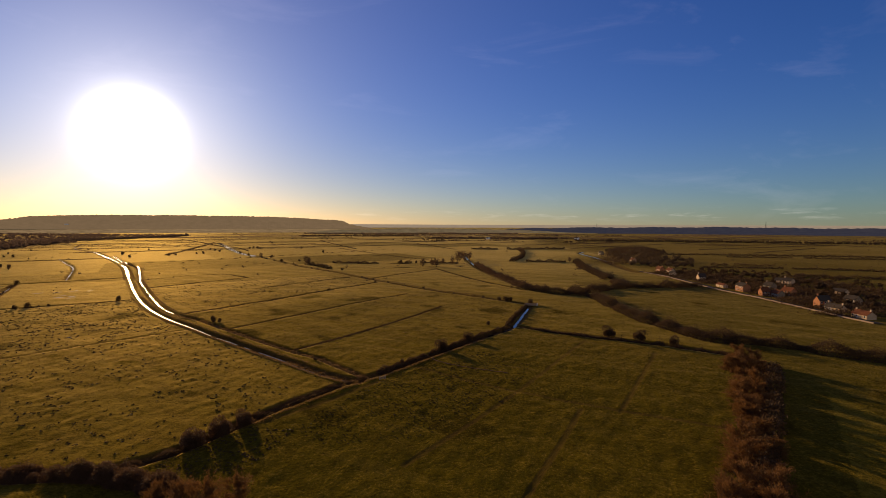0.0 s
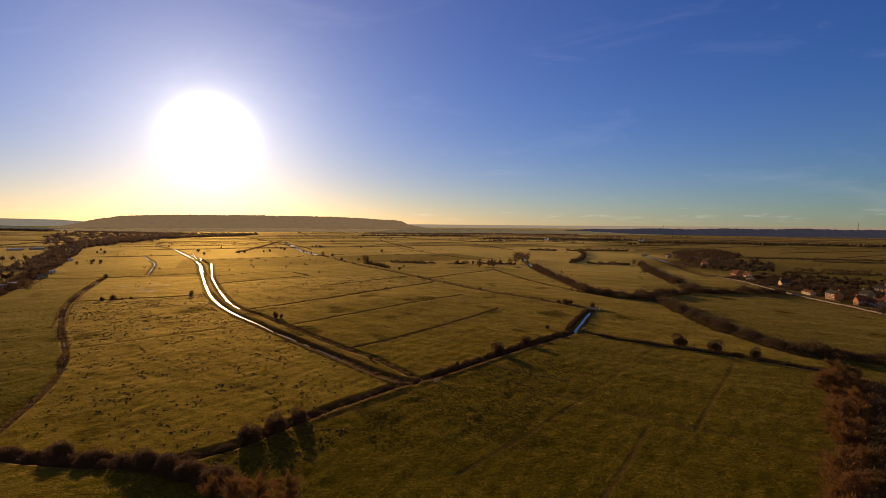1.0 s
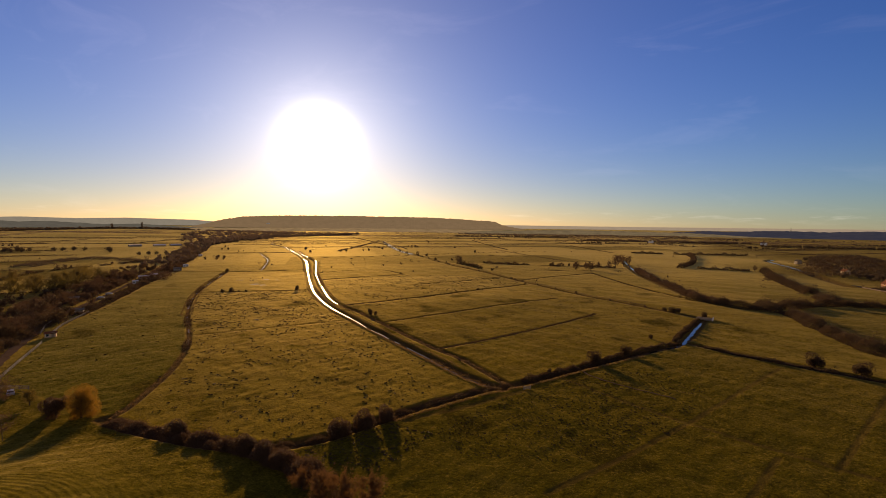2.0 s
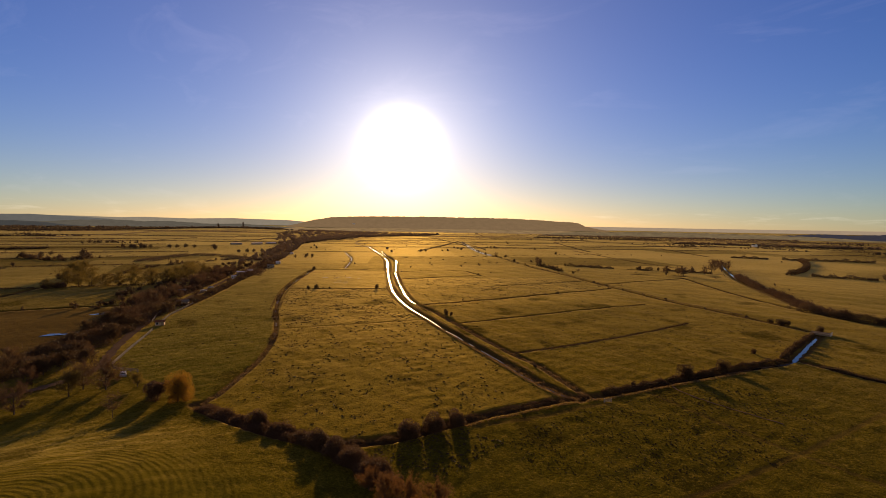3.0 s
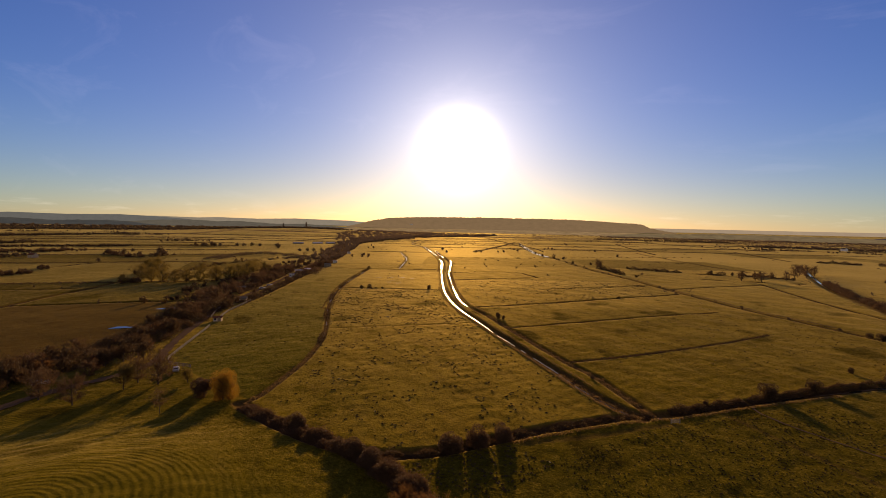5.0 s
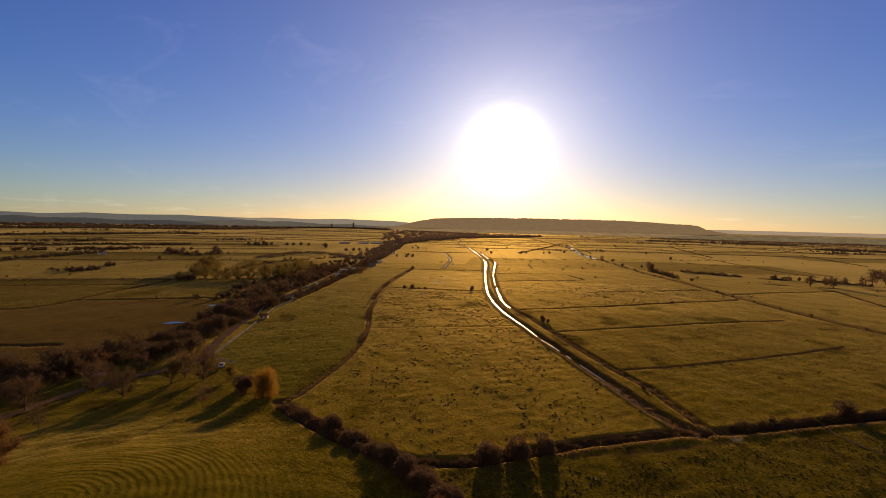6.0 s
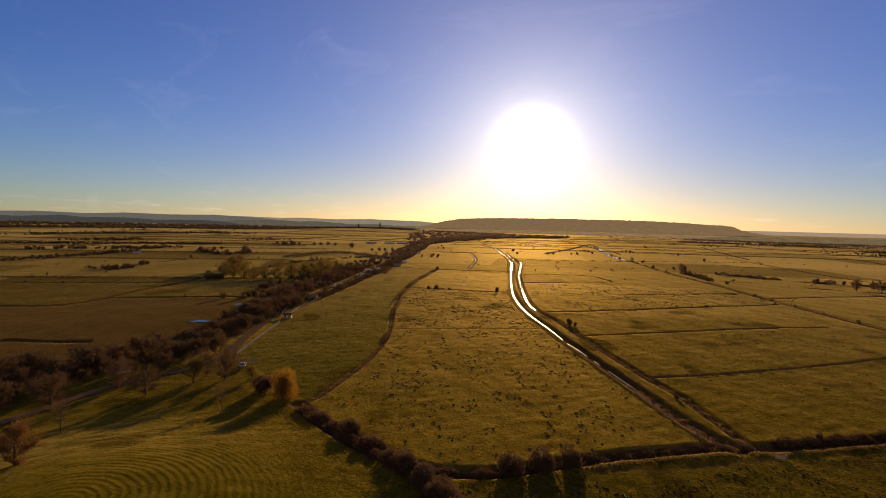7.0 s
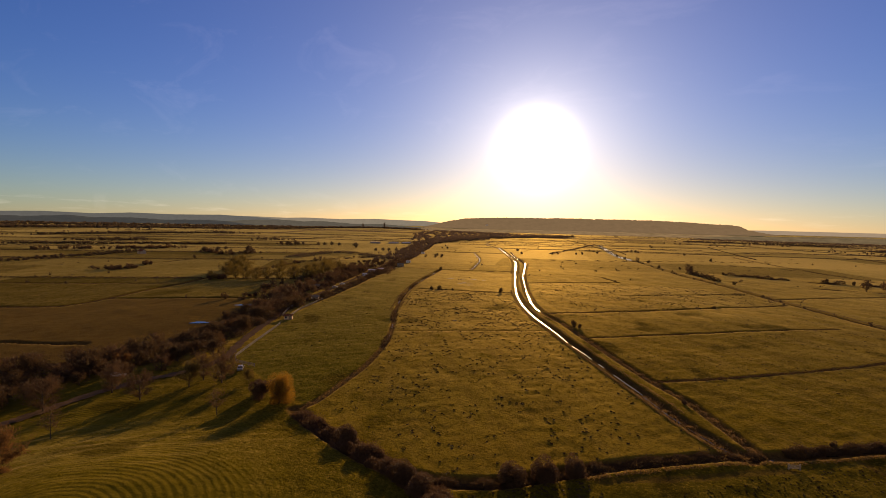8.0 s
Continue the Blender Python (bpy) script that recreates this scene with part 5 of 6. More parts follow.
def far_bushes(number, seed):
    """Lone bushes and small trees that dot the far plain."""
    rng = np.random.RandomState(seed)
    a = np.radians(rng.uniform(-88, 46, number))
    r = 420 * 7.0 ** rng.uniform(0, 1, number) ** 0.9
    x, y = r * np.sin(a), r * np.cos(a)
    ok = waves(x, y, 77, 260) > -0.4
    x, y, r = x[ok], y[ok], r[ok]
    s = rng.gamma(4, 0.55, len(x)) + 0.8
    z = lie_of_land(x, y)[0]
    per = 16
    c = np.repeat(np.stack([x, y, z], 1), per, 0)
    sr = np.repeat(s, per)
    o = rng.normal(size=(len(c), 3)) * (0.34, 0.34, 0.34)
    o[:, 2] = np.abs(o[:, 2]) * 1.3 + 0.15
    co, q = leaf_cards(c + o * sr[:, None], 0.55, rng)
    tagged(new("distant_bushes", fast_mesh("distant_bushes", co, q, FAR_BROWN)), "lone dark bushes dotted over the far plain", "bushes", kind="stuff")


far_bushes(520, 5)
LONE = [(-574, 920), (-440, 758), (-435, 768), (-418, 801), (-412, 812), (-459, 931), (-440, 910), (-410, 865), (-361, 841), (-325, 790), (-276, 719), (-263, 721), (-219, 639), (-196, 645), (-474, 714), (-534, 786), (-413, 1028), (-395, 1003), (-496, 1356), (-787, 1859), (-782, 896)]
LONE += [(-648, 711), (-719, 780), (-662, 711), (-517, 549), (-502, 545), (-691, 920), (-543, 801), (-404, 985), (-381, 985), (-713, 1653), (-458, 1263), (-110, 609), (-98, 609), (-56, 623), (-35, 617), (-142, 614), (-216, 851), (-296, 989), (-180, 630), (-110, 515)]
stand(tree("bush", "lone dark bush standing on the open plain", "bush", 52, 4.2, 4.4, 0.0, 420, 0.3, DARK, "lone bushes on the plain", 9, 0.6, dome=True), [(x, y, 0.75 + 0.5 * ((i * 37) % 10) / 10 + 0.0003 * y) for i, (x, y) in enumerate(LONE)], 15)


def line_bushes(lines, gap, seed, label, foliage=FAR_BROWN):
    """Bushes of all sizes that have grown up along the field ditches, in twos and threes."""
    rng = np.random.RandomState(seed)
    spots = []
    for k, pts in enumerate(lines):
        p = np.array(round_off(pts, 1))
        leng = np.concatenate([[0], np.cumsum(np.linalg.norm(np.diff(p, axis=0), axis=1))])
        s = rng.uniform(0, leng[-1], int(leng[-1] / gap) + 1)
        s = s[np.sin(s / (gap * 2.3) + k) + np.sin(s / (gap * 5.1) + 2 * k) > -0.5]
        x, y = np.interp(s, leng, p[:, 0]) + rng.normal(0, 0.8, len(s)), np.interp(s, leng, p[:, 1]) + rng.normal(0, 0.8, len(s))
        spots += [(a, b, v) for a, b, v in zip(x, y, rng.gamma(5, 0.2, len(s)))]
    grove("ditch_bushes", label, "bushes", seed, spots, 2.9, 3.2, 40, 0.42, foliage, 0.0)


line_bushes([p for p, w, d in DITCHES if d > 0.5 and min(math.hypot(*v) for v in p) > 300], 44, 81, "dark bushes dotted along the field ditches")
line_bushes([TRACK_LINE[:6]], 11, 82, "dark bushes along the straight track")
def thickets():
    """Low brown thickets that stand by themselves in the strip fields."""
    rng = np.random.RandomState(92)
    spots = [(x + rng.normal(0, w), y + rng.normal(0, w), rng.uniform(0.5, 1.1)) for x, y, w, n in ((-520, 132, 6, 16), (-530, 148, 5, 10), (-560, 172, 6, 9), (-852, 252, 9, 14), (-870, 280, 9, 12), (-403, 179, 4, 8), (-464, 216, 6, 12)) for _ in range(n)]
    grove("thicket", "low brown thickets in the wet strip fields", "thicket", 93, spots, 5.4, 6.5, 200, 0.42, BROWN, 0.0)


thickets()


def row_of_trees(pts, number, seed, jitter):
    """Spots for trees of mixed size along a bent line, closer together in places."""
    rng = np.random.RandomState(seed)
    p = np.array(pts, float)
    leng = np.concatenate([[0], np.cumsum(np.linalg.norm(np.diff(p, axis=0), axis=1))])
    u = np.sort(rng.uniform(0, leng[-1], number))
    u = u + 0.04 * leng[-1] * np.sin(u * 14.0 / leng[-1])
    x, y = np.interp(u, leng, p[:, 0]) + rng.normal(0, jitter, number), np.interp(u, leng, p[:, 1]) + rng.normal(0, jitter, number)
    return list(zip(x, y, rng.gamma(7, 0.12, number)))


FARM_ROW = [(-768, 296), (-720, 291), (-682, 290), (-668, 298), (-668, 314), (-676, 330), (-676, 342)]
grove("farm_trees", "dark trees and scrub in a row by a far farm", "trees", 97, row_of_trees(FARM_ROW, 44, 3, 3.5) + [(-674, 331, 1.9), (-678, 322, 1.5)], 6.0, 6.6, 150, 0.5, BROWN, 0.0)
hedge("lane_hedge", "low dark hedge along a far lane", [(-446, 226), (-465, 259), (-500, 303), (-520, 342), (-528, 380), (-540, 440), (-556, 500)], 3.5, 2.2, 26, 0.5, DARK, 98, gaps=0.25)
grove("lane_trees", "small brown trees dotted along a far lane hedge", "trees", 99, row_of_trees([(-465, 259), (-500, 303), (-520, 342), (-528, 380), (-540, 440), (-556, 500)], 22, 4, 2.5), 5.2, 5.6, 140, 0.45, BROWN, 0.0)
grove("west_copse", "long dark copse across the western fields", "wood", 101, row_of_trees([(-880, 120), (-868, 166), (-865, 206), (-842, 256), (-842, 284)], 70, 5, 8), 6.4, 8.5, 110, 0.7, BROWN, 0.0)
grove("west_copse", "long dark copse across the western fields", "wood", 102, row_of_trees([(-1180, 180), (-1150, 260), (-1190, 330)], 46, 6, 11) + row_of_trees([(-1705, 330), (-1630, 408), (-1700, 503), (-1590, 538)], 80, 7, 16) + row_of_trees([(-1900, 700), (-1590, 746)], 40, 8, 14), 7.5, 10.5, 80, 1.0, FAR_BROWN, 0.0)
grove("field_trees", "dark trees standing together on the far fields", "trees", 103, row_of_trees([(-880, 470), (-872, 486), (-888, 522)], 9, 9, 4), 8.0, 8.5, 150, 0.6, BROWN, 0.4)
hedge("field_hedge", "dark hedge beyond the village gardens", [(299, 473), (350, 460), (413, 439)], 5, 3, 40, 0.6, DARK, 94)
hedge("field_hedge", "dark hedge beyond the village gardens", [(337, 593), (372, 587), (409, 580)], 5, 3, 30, 0.6, DARK, 95)
hedge("field_hedge", "long dark hedge behind the village", [(449, 747), (518, 726), (645, 687)], 5, 3, 24, 0.7, DARK, 96)
grove("garden_scrub", "dark scrub and garden trees round the village", "wood", 84, scatter([(236, 246), (290, 246), (340, 330), (380, 430), (330, 520), (246, 520), (246, 400), (240, 330)], 260, 17, 0.5, 1.0), 4.6, 6.4, 160, 0.45, DARK, 0.0)


def copses(number, seed):
    """Clumps and short belts of trees scattered over the far plain, many of them across the view."""
    rng = np.random.RandomState(seed)
    spots = []
    for _ in range(number):
        a = radians(rng.uniform(-90, 48))
        r = rng.uniform(1250, 3300)
        if -48 < math.degrees(a) < -18 and r < 2300:
            continue
        x, y = r * math.sin(a), r * math.cos(a)
        th = a + math.pi / 2 + rng.normal(0, 0.35)
        ln = r * rng.uniform(0.01, 0.06)
        for _ in range(rng.randint(6, 22)):
            u, v = rng.normal(0, ln), rng.normal(0, 7)
            spots.append((x + u * math.sin(th) + v * math.sin(a), y + u * math.cos(th) + v * math.cos(a), rng.gamma(6, 0.15)))
    grove("far_copses", "hazy dark copses scattered over the far plain", "wood", seed, spots, 6.5, 9.5, 36, 1.2, FAR_BROWN, 0.0)


copses(60, 85)


def strip_lines():
    """Low hedges between the strip fields west of the belt."""
    rng = np.random.RandomState(9)
    for i, v in enumerate(STRIP_EDGES):
        u0, u1 = -0.75 * v + rng.uniform(0, 0.2 * v), -rng.uniform(0, 0.12 * v)
        pts = [(0.58 * u - 0.81 * w, 0.81 * u + 0.58 * w) for u, w in zip(np.linspace(u0, u1, 5), v + rng.normal(0, 2.0, 5))]
        if i % 2:
            continue
        hedge("field_hedge", "low dark hedge between the strip fields", pts, 2.0, 0.9 + 0.0006 * v, 7, 0.46 + 0.0002 * v, DARK, 400 + i, gaps=0.0, rise=0.3, slim=0.8, even=0.3)


strip_lines()
line_bushes(FAR_LINES[::3], 34, 83, "dark bushes dotted along the far ditches")
stand(tree("poplar", "tall dark narrow tree on the far rise", "tree", 51, 26, 9, 1, 300, 1.3, DARK, "two tall trees", 7, 0.6), [(-2079, 1561, 0.9), (-2009, 1650, 1.2)], 14)


# ---- houses, sheds, lanes ----
def box(verts, faces, x0, y0, z0, x1, y1, z1):
    k = len(verts)
    verts += [(x0, y0, z0), (x1, y0, z0), (x1, y1, z0), (x0, y1, z0), (x0, y0, z1), (x1, y0, z1), (x1, y1, z1), (x0, y1, z1)]
    faces += [(k, k + 3, k + 2, k + 1), (k + 4, k + 5, k + 6, k + 7), (k, k + 1, k + 5, k + 4), (k + 1, k + 2, k + 6, k + 5), (k + 2, k + 3, k + 7, k + 6), (k + 3, k, k + 4, k + 7)]


def box_mesh(name, material, *boxes):
    v, f = [], []
    for b in boxes:
        box(v, f, *b)
    return mesh_of(name, v, f, material)


def house(name, label, category, x, y, turn, length, depth, eaves, rise, wall, roof, group="", chimneys=1, storeys=2, bays=3):
    """A gabled house: its long side lies along its own x, its front towards its own -y."""
    if group == VILLAGE:
        length, depth, eaves, rise = length * 0.78, depth * 0.78, eaves * 0.8, rise * 0.8
    root = tagged(new(name), label, category, group)
    L, D, e, g = length / 2, depth / 2, eaves, eaves + rise
    v = [(-L, -D, -0.3), (L, -D, -0.3), (L, D, -0.3), (-L, D, -0.3), (-L, -D, e), (L, -D, e), (L, D, e), (-L, D, e), (-L, 0, g), (L, 0, g)]
    f = [(0, 1, 5, 4), (2, 3, 7, 6), (1, 2, 6, 9, 5), (3, 0, 4, 8, 7), (0, 3, 2, 1)]
    part("wall", mesh_of("wall", v, f, wall), root)
    o, t = 0.35, 0.18
    k = rise / D
    v, f = [], []
    for s in (-1, 1):
        b = len(v)
        for xx in (-L - o, L + o):
            v += [(xx, s * (D + o), e - k * o + 0.03), (xx, 0, g + 0.03), (xx, 0, g + 0.03 + t), (xx, s * (D + o), e - k * o + 0.03 + t)]
        f += [(b, b + 1, b + 5, b + 4), (b + 2, b + 3, b + 7, b + 6), (b + 3, b, b + 4, b + 7), (b, b + 3, b + 2, b + 1), (b + 4, b + 5, b + 6, b + 7)]
    rf = part("roof", mesh_of("roof", v, f, roof), root)
    for i in range(chimneys):
        cx = (-1 if i == 0 else 1) * (L - 0.5)
        part("chimney", box_mesh("chimney", wall, (cx - 0.35, -0.3, g - 0.6, cx + 0.35, 0.3, g + 1.0), (cx - 0.42, -0.37, g + 1.0, cx + 0.42, 0.37, g + 1.12)), rf)
    for face in (-1, 1):
        for fl in range(storeys):
            zc = e * (fl + 0.55) / storeys
            for b in range(bays):
                xc = -L + (b + 0.5) * length / bays
                yy = face * (D + 0.03)
                if face == -1 and fl == 0 and b == bays // 2:
                    part("door", box_mesh("door", TIMBER, (xc - 0.5, min(yy, yy - 0.06), -0.1, xc + 0.5, max(yy, yy - 0.06), 2.0)), root)
                    continue
                w = part("window", box_mesh("window", WHITE, (xc - 0.6, yy - 0.04, zc - 0.62, xc - 0.5, yy + 0.04, zc + 0.62), (xc + 0.5, yy - 0.04, zc - 0.62, xc + 0.6, yy + 0.04, zc + 0.62),
                                            (xc - 0.5, yy - 0.04, zc - 0.62, xc + 0.5, yy + 0.04, zc - 0.52), (xc - 0.5, yy - 0.04, zc + 0.52, xc + 0.5, yy + 0.04, zc + 0.62)), root, "white window frame")
                part("pane", box_mesh("pane", GLASS, (xc - 0.5, yy - 0.02, zc - 0.52, xc + 0.5, yy + 0.02, zc + 0.52)), w)
    root.matrix_basis = pose(x, y, ground_at(x, y), 0, 0, turn)
    return root


VILLAGE = "village houses"
house("house", "long brick house with clay-tiled roof by the road", "house", 234, 507, -88, 12, 7, 4.6, 3.0, BRICK, TILE, VILLAGE, 2)
house("house", "pale plastered house glowing in low sun", "house", 235, 486, -88, 11, 7, 5.0, 3.0, STUCCO, TILE, VILLAGE, 1)
house("house", "pale house with brick lean-to by the road", "house", 231, 474, -88, 8, 6, 3.0, 2.2, STUCCO, SLATE, VILLAGE, 1, 1)
house("house", "white gabled house with its gable to the road", "house", 236, 430, 0, 8, 6.5, 5.0, 3.2, STUCCO, SLATE, VILLAGE, 1)
house("house", "low pale outbuilding beside the road wall", "house", 229, 386, -90, 13, 5, 2.6, 1.5, STUCCO, TILE, VILLAGE, 0, 1)
house("house", "red-brick house with two chimneys beside the road", "house", 231, 362, -90, 12, 7.5, 5.4, 2.6, BRICK, SLATE, VILLAGE, 2, 2, 4)
house("house", "brick cottage with its gable to the road", "house", 231, 338, 0, 7, 6, 4.2, 3.0, BRICK, TILE, VILLAGE, 1)
house("house", "stone cottage next to a brick gable", "house", 236, 331, -90, 9, 6, 3.8, 2.6, STONE, TILE, VILLAGE, 1)
house("house", "red-roofed house behind the cottages", "house", 249, 338, -80, 10, 7, 4.6, 3.0, BRICK, TILE, VILLAGE, 1)
house("house", "white house behind the village gardens", "house", 291, 396, -70, 9, 7, 4.8, 2.8, STUCCO, SLATE, VILLAGE, 1)
house("house", "small white house behind the gardens", "house", 295, 412, -70, 8, 6, 3.4, 2.2, STUCCO, SLATE, VILLAGE, 0)
house("house", "tall brick house with its gable to the road", "house", 232, 287, 0, 9, 6.5, 5.6, 3.6, BRICK, SLATE, VILLAGE, 1)
house("house", "low pale row beside the tall brick house", "house", 231, 276, -90, 14, 6, 2.8, 2.4, STUCCO, SLATE, VILLAGE, 2, 1, 4)
house("house", "low orange-lit bungalow beside the road", "house", 228, 254, -88, 12, 7, 2.8, 2.4, STUCCO, TILE, VILLAGE, 2, 1, 4)
house("house", "white bungalow among dark gardens", "house", 291, 344, -75, 11, 7, 3.0, 2.2, STUCCO, SLATE, VILLAGE, 0, 1)
house("house", "dark-roofed house among dark gardens", "house", 262, 300, -85, 10, 7, 4.6, 2.8, STONE, SLATE, VILLAGE, 1)
house("house", "dark-roofed house among the gardens", "house", 256, 368, -85, 10, 7, 4.6, 2.8, STONE, SLATE, VILLAGE, 1)
house("house", "far pale house beside the river", "house", 258, 640, -80, 10, 7, 4.6, 2.8, STUCCO, TILE, VILLAGE, 1)
house("house", "far house above the river bend", "house", 268, 800, -80, 10, 8, 5.0, 2.8, STONE, SLATE, VILLAGE, 1)
house("house", "far pale farmhouse beyond the woods", "house", 470, 1660, -60, 16, 9, 5.5, 3.0, WHITE, SLATE, "far houses", 1)
house("house", "far pale farmhouse beyond the woods", "house", 160, 1680, -60, 14, 9, 5.5, 3.0, WHITE, SLATE, "far houses", 1)
house("house", "far pale house on the wet levels", "house", -734, 207, 20, 9, 6, 3.4, 2.2, STUCCO, TILE, "far houses", 1)
FARM = "far farm sheds"
for i, (x, y) in enumerate([(-884, 715), (-868, 757), (-859, 789), (-850, 824)]):
    house("farm_shed", "long low pale-roofed farm shed", "shed", x, y, 62, 22, 12, 2.6, 0.8, STUCCO if i % 2 else TIMBER, SHEET, FARM, 0, 1, 4)
SHEDS = "roadside sheds"
house("shed", "small pale shed beside the field fence", "shed", -222, 147, 48, 3.8, 2.2, 1.7, 0.5, STUCCO, TILE, SHEDS, 0, 1, 2)
house("shed", "tin-roofed shed under bare trees", "shed", -264, 186, 48, 6, 3.4, 2.2, 0.8, TIMBER, TIN, SHEDS, 0, 1, 2)
house("shed", "tin-roofed shed in the roadside belt", "shed", -408, 381, 52, 7, 4, 2.4, 1.0, TIMBER, TIN, SHEDS, 0, 1, 3)
house("shed", "white shed in the roadside belt", "shed", -442, 423, 52, 5, 4, 2.2, 0.3, WHITE, SHEET, SHEDS, 0, 1, 2)
house("shed", "white hut at the field edge", "shed", -560, 560, 52, 5, 4, 2.4, 0.3, WHITE, SHEET, SHEDS, 0, 1, 2)
house("shed", "low grey-roofed shed beside the lane", "shed", -372, 314, 52, 8, 5, 2.4, 0.3, TIMBER, SHEET, SHEDS, 0, 1, 3)
house("shed", "low grey-roofed shed beside the lane", "shed", -379, 329, 52, 6, 5, 2.4, 0.3, TIMBER, SHEET, SHEDS, 0, 1, 3)
house("shed", "small pale hut in the roadside scrub", "shed", -352, 290, 52, 3.6, 3.4, 2.1, 0.25, WHITE, SHEET, SHEDS, 0, 1, 2)
house("shed", "long tin-roofed shed by the road", "shed", -306, 212, 50, 6, 3.4, 2.2, 0.8, TIMBER, TIN, SHEDS, 0, 1, 3)

strip([(222, 238), (221, 260), (222, 300), (221, 342), (219, 362), (219, 400), (221, 442), (222, 470), (216, 500), (214, 520)], 2.4, lambda p: lie_of_land(p[:, 0], p[:, 1])[0] + 0.25, "road", TARMAC, "narrow village road beside the fields", "road", steps=4)
strip(LANE, 1.6, lambda p: lie_of_land(p[:, 0], p[:, 1])[0] + 0.2, "road", TRACK, "narrow muddy lane between thicket and pasture", "road", 0.3, 4, 4)
strip([(56, 296), (46, 268), (40, 244), (38, 236), (22, 214), (2, 190), (-8, 172), (22, 158)], 0.32, lambda p: lie_of_land(p[:, 0], p[:, 1])[0] + 0.07, "path", TRACK, "pale worn path along the ditch", "path", 0.3, 3, 4)

strip([(x + 4.2, y + 2.6) for x, y in TRACK_LINE[1:9]], 0.55, lambda p: lie_of_land(p[:, 0], p[:, 1])[0] + 0.12, "track", TRACK, "pale worn track beside the straight ditch", "track", 0.3, 5, 4)


def field_wall(pts, height, thick, material, name, label):
    p = np.array(round_off(pts, 3))
    z = lie_of_land(p[:, 0], p[:, 1])[0]
    d = np.gradient(p, axis=0)
    d /= np.linalg.norm(d, axis=1)[:, None]
    nn = np.stack([-d[:, 1], d[:, 0]], 1) * thick / 2
    rng = np.random.RandomState(3)
    h = height * (1 + 0.12 * rng.uniform(-1, 1, len(p)))
    n = len(p)
    co = np.concatenate([np.column_stack([p + nn, z - 0.2]), np.column_stack([p + nn, z + h]), np.column_stack([p - nn, z + h]), np.column_stack([p - nn, z - 0.2])])
    i = np.arange(n - 1)
    q = np.concatenate([np.stack([i + a * n, i + 1 + a * n, i + 1 + (a + 1) * n, i + (a + 1) * n], 1) for a in range(3)])
    tagged(new(name, fast_mesh(name, co, q, material)), label, "wall", kind="structure")


field_wall([(219, 238), (218, 260), (219, 300), (218, 342), (216, 362), (216, 400), (218, 442), (219, 470), (213, 500)], 0.7, 0.35, STONE, "wall_road", "low pale wall between road and field")


def fence(pts, label, group, height=1.15, gap=2.6):
    """A post and rail fence."""
    p = np.array(pts, float)
    leng = np.concatenate([[0], np.cumsum(np.linalg.norm(np.diff(p, axis=0), axis=1))])
    s = np.arange(0, leng[-1], gap)
    q = np.stack([np.interp(s, leng, p[:, 0]), np.interp(s, leng, p[:, 1])], 1)
    z = lie_of_land(q[:, 0], q[:, 1])[0]
    root = tagged(new("fence"), label, "fence", group)
    post = box_mesh("post", PALE_TIMBER, (-0.10, -0.10, -0.3, 0.10, 0.10, height))
    rails = {}
    for i in range(len(q)):
        ob = part("post", post, root)
        ob.location = (*q[i], z[i])
        if i + 1 == len(q):
            break
        d = q[i + 1] - q[i]
        run = float(np.hypot(*d))
        key = round(run, 1)
        if key not in rails:
            rails[key] = box_mesh("rail", PALE_TIMBER, (0, -0.03, -0.09, key, 0.03, 0.09))
        for hh in (0.35, 0.72, height - 0.1):
            rl = part("rail", rails[key], root)
            rl.location = (q[i][0], q[i][1], z[i] + hh)
            rl.rotation_euler = (0, -math.atan2(z[i + 1] - z[i], run), math.atan2(d[1], d[0]))


fence([(-173, 101), (-196, 122), (-214, 139)], "pale weathered post and rail fence beside the pasture", "field fences")
fence([(-224, 148), (-240, 163), (-262, 191)], "pale weathered post and rail fence beside the pasture", "field fences")
fence([(-230, 148), (-246, 160), (-262, 178)], "pale weathered fence on the far side of a garden strip", "field fences")
fence([(-158, 101), (-166, 98), (-173, 101)], "low dark rail fence at the field corner", "field fences")


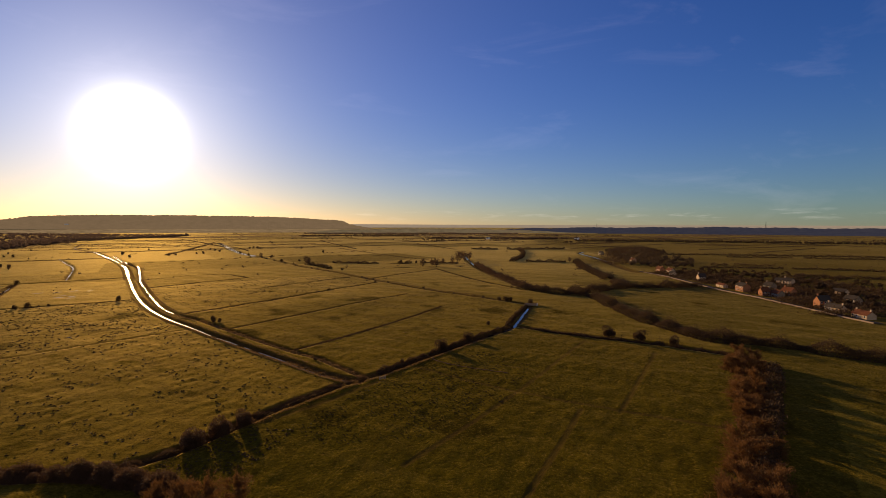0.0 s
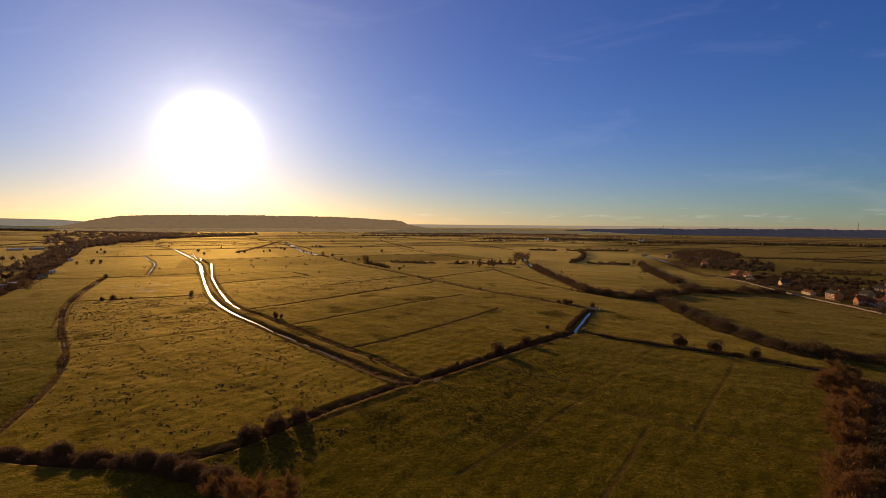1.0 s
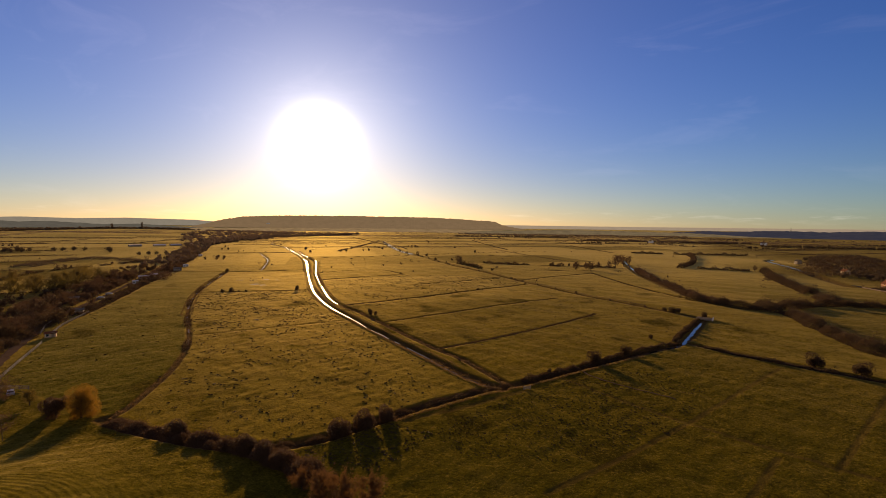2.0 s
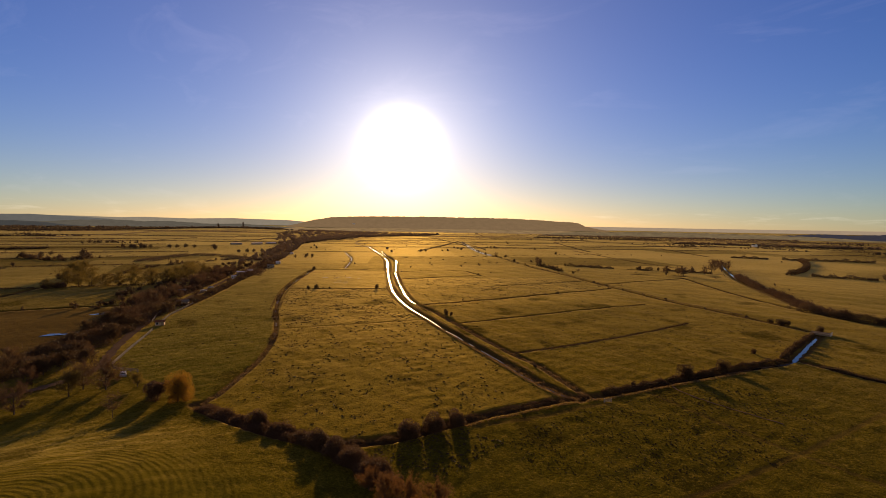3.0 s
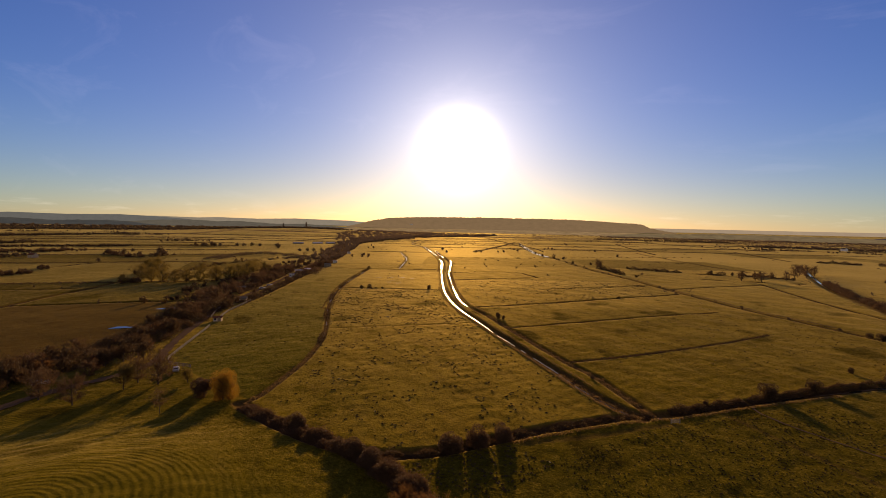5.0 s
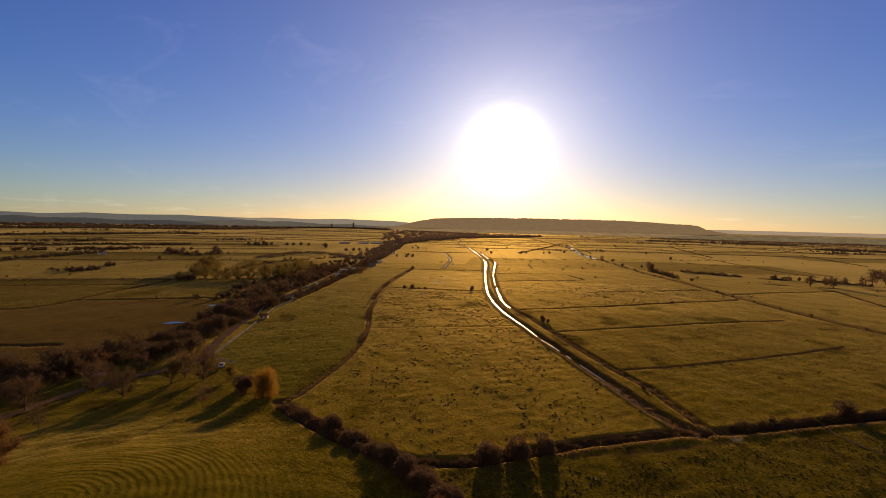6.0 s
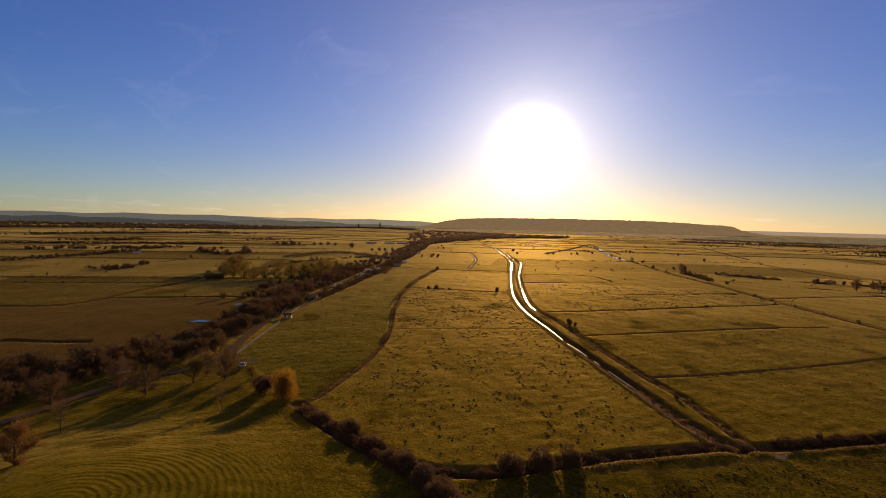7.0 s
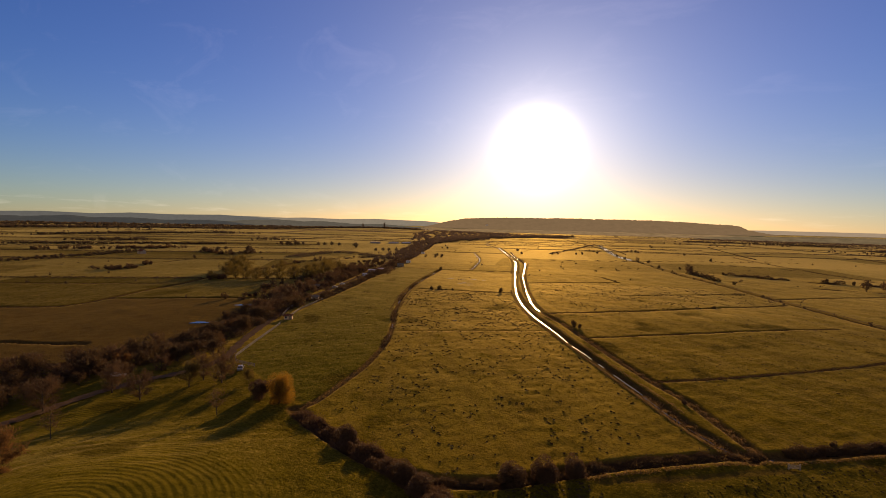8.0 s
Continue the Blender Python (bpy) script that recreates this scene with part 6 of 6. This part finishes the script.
def car(x, y, turn, paint, label):
    """A small parked car: body, cabin glass, wheels with tyre and rim, lamps."""
    root = tagged(new("car"), label, "car", "parked cars")
    prof = [(-2.05, 0.35), (-2.1, 0.75), (-1.9, 0.95), (-1.55, 1.0), (-1.15, 1.42), (0.35, 1.46), (1.05, 0.98), (1.85, 0.85), (2.1, 0.65), (2.1, 0.35)]
    n = len(prof)
    v = [(a, s * (0.84 if z < 1.1 else 0.66), z) for s in (-1, 1) for a, z in prof]
    f = [tuple(range(n))[::-1], tuple(range(n, 2 * n))] + [(i, (i + 1) % n, n + (i + 1) % n, n + i) for i in range(n)]
    part("body", mesh_of("body", v, f, paint), root)
    g = [(-1.45, 1.02), (-1.1, 1.36), (0.3, 1.40), (0.9, 1.02)]
    for s in (-1, 1):
        part("side_window", mesh_of("side_window", [(a, s * (0.86 if z < 1.1 else 0.70), z) for a, z in g], [(0, 1, 2, 3)], GLASS), root)
    part("windscreen", mesh_of("windscreen", [(0.42, -0.6, 1.44), (0.42, 0.6, 1.44), (1.02, 0.74, 1.03), (1.02, -0.74, 1.03)], [(0, 1, 2, 3)], GLASS), root)
    part("rear_window", mesh_of("rear_window", [(-1.2, -0.58, 1.40), (-1.2, 0.58, 1.40), (-1.54, 0.7, 1.04), (-1.54, -0.7, 1.04)], [(3, 2, 1, 0)], GLASS), root)
    for wx in (-1.3, 1.3):
        for s in (-1, 1):
            vv, ff = tube([(wx, s * 0.70, 0.33), (wx, s * 0.72, 0.33), (wx, s * 0.88, 0.33), (wx, s * 0.9, 0.33)], [0.26, 0.33, 0.33, 0.26], 14)
            w = part("wheel", mesh_of("tyre", vv, ff, RUBBER), root, "black tyre")
            vv, ff = tube([(wx, s * 0.80, 0.33), (wx, s * 0.905, 0.33), (wx, s * 0.91, 0.33)], [0.2, 0.2, 0.01], 10)
            part("rim", mesh_of("rim", vv, ff, TIN), w)
    for s in (-1, 1):
        part("headlight", box_mesh("headlight", WHITE, (2.05, s * 0.62 - 0.14, 0.62, 2.13, s * 0.62 + 0.14, 0.76)), root)
    root.matrix_basis = pose(x, y, ground_at(x, y) + 0.22, 0, 0, turn)


car(-157, 96, 150, PAINT_S, "silver parked car in the field corner")
car(-173, 66, 70, PAINT_W, "pale car parked under the thicket trees")
car(-340, 231, 60, PAINT_W, "pale parked car beyond the willows")
car(-302, 226, 50, PAINT_S, "silver car parked on the lane in the roadside belt")
car(-312, 239, 50, PAINT_W, "pale car parked on the lane in the roadside belt")


def bridge(x, y, turn):
    """A small farm bridge with a white gate end over the cross ditch."""
    root = tagged(new("farm_bridge"), "small stone farm bridge over the ditch", "bridge")
    part("deck", box_mesh("deck", STONE, (-2.0, -3.6, -0.25, 2.0, 3.6, 0.15)), root)
    for s in (-1, 1):
        part("parapet", box_mesh("parapet", STONE, (s * 2.0 - 0.2, -3.6, 0.15, s * 2.0 + 0.2, 3.6, 0.8)), root)
        part("gate_post", box_mesh("gate_post", WHITE, (s * 1.6 - 0.12, -4.2, -0.3, s * 1.6 + 0.12, -3.96, 1.4)), root, "white gate post")
    root.matrix_basis = pose(x, y, 0.1, 0, 0, turn)


bridge(55, 294, 72)


def gate(x, y, turn, wide=3.2):
    """A weathered field gate of five bars between two posts."""
    root = tagged(new("field_gate"), "pale weathered wooden gate by the ditch crossing", "gate")
    for k in (-1, 1):
        part("post", box_mesh("post", TIMBER, (k * wide / 2 - 0.12, -0.12, -0.4, k * wide / 2 + 0.12, 0.12, 1.15)), root)
    for k in range(5):
        z = 0.15 + 0.19 * k
        part("bar", box_mesh("bar", TIMBER, (-wide / 2 + 0.12, -0.04, z, wide / 2 - 0.12, 0.04, z + 0.08)), root)
    v, f = tube([(-wide / 2 + 0.15, 0.06, 0.2), (wide / 2 - 0.15, 0.06, 0.95)], [0.04, 0.04], 5)
    part("brace", mesh_of("brace", v, f, TIMBER), root)
    root.matrix_basis = pose(x, y, ground_at(x, y), 0, 0, turn)


gate(-19.5, 150.5, 40, 2.2)


# ---- on the skyline ----
hill_house = house("house", "white house on the flank of the wooded hill", "house", -2602, 3271, 30, 22, 16, 7, 0.8, WHITE, SHEET, "far houses", 1)
hill_house.location.z = 46.0


def mast(heading, distance, height):
    """A slim far mast: four legs that draw together, with rings of bracing and a thin pole on top."""
    a = radians(heading)
    x, y = distance * math.sin(a), distance * math.cos(a)
    root = tagged(new("radio_mast"), "thin dark mast on the far ridge", "mast", "far masts")
    w, top = height * 0.05, height * 0.8
    for sx in (-1, 1):
        for sy in (-1, 1):
            v, f = tube([(sx * w, sy * w, 0), (sx * w * 0.2, sy * w * 0.2, top)], [0.35, 0.2], 5)
            part("leg", mesh_of("leg", v, f, SLATE), root)
    for i in range(6):
        u = (i + 0.5) / 6
        k = w * (1 - 0.8 * u)
        ring = [(-k, -k, u * top), (k, -k, u * top), (k, k, u * top), (-k, k, u * top), (-k, -k, u * top)]
        v, f = tube(ring, [0.15] * 5, 4)
        part("brace", mesh_of("brace", v, f, SLATE), root)
    v, f = tube([(0, 0, top - 1), (0, 0, height)], [0.25, 0.08], 5)
    part("pole", mesh_of("pole", v, f, SLATE), root)
    root.matrix_basis = pose(x, y, 30, 0, 0, heading)


mast(34.3, 3300, 52)
mast(18.0, 3300, 34)
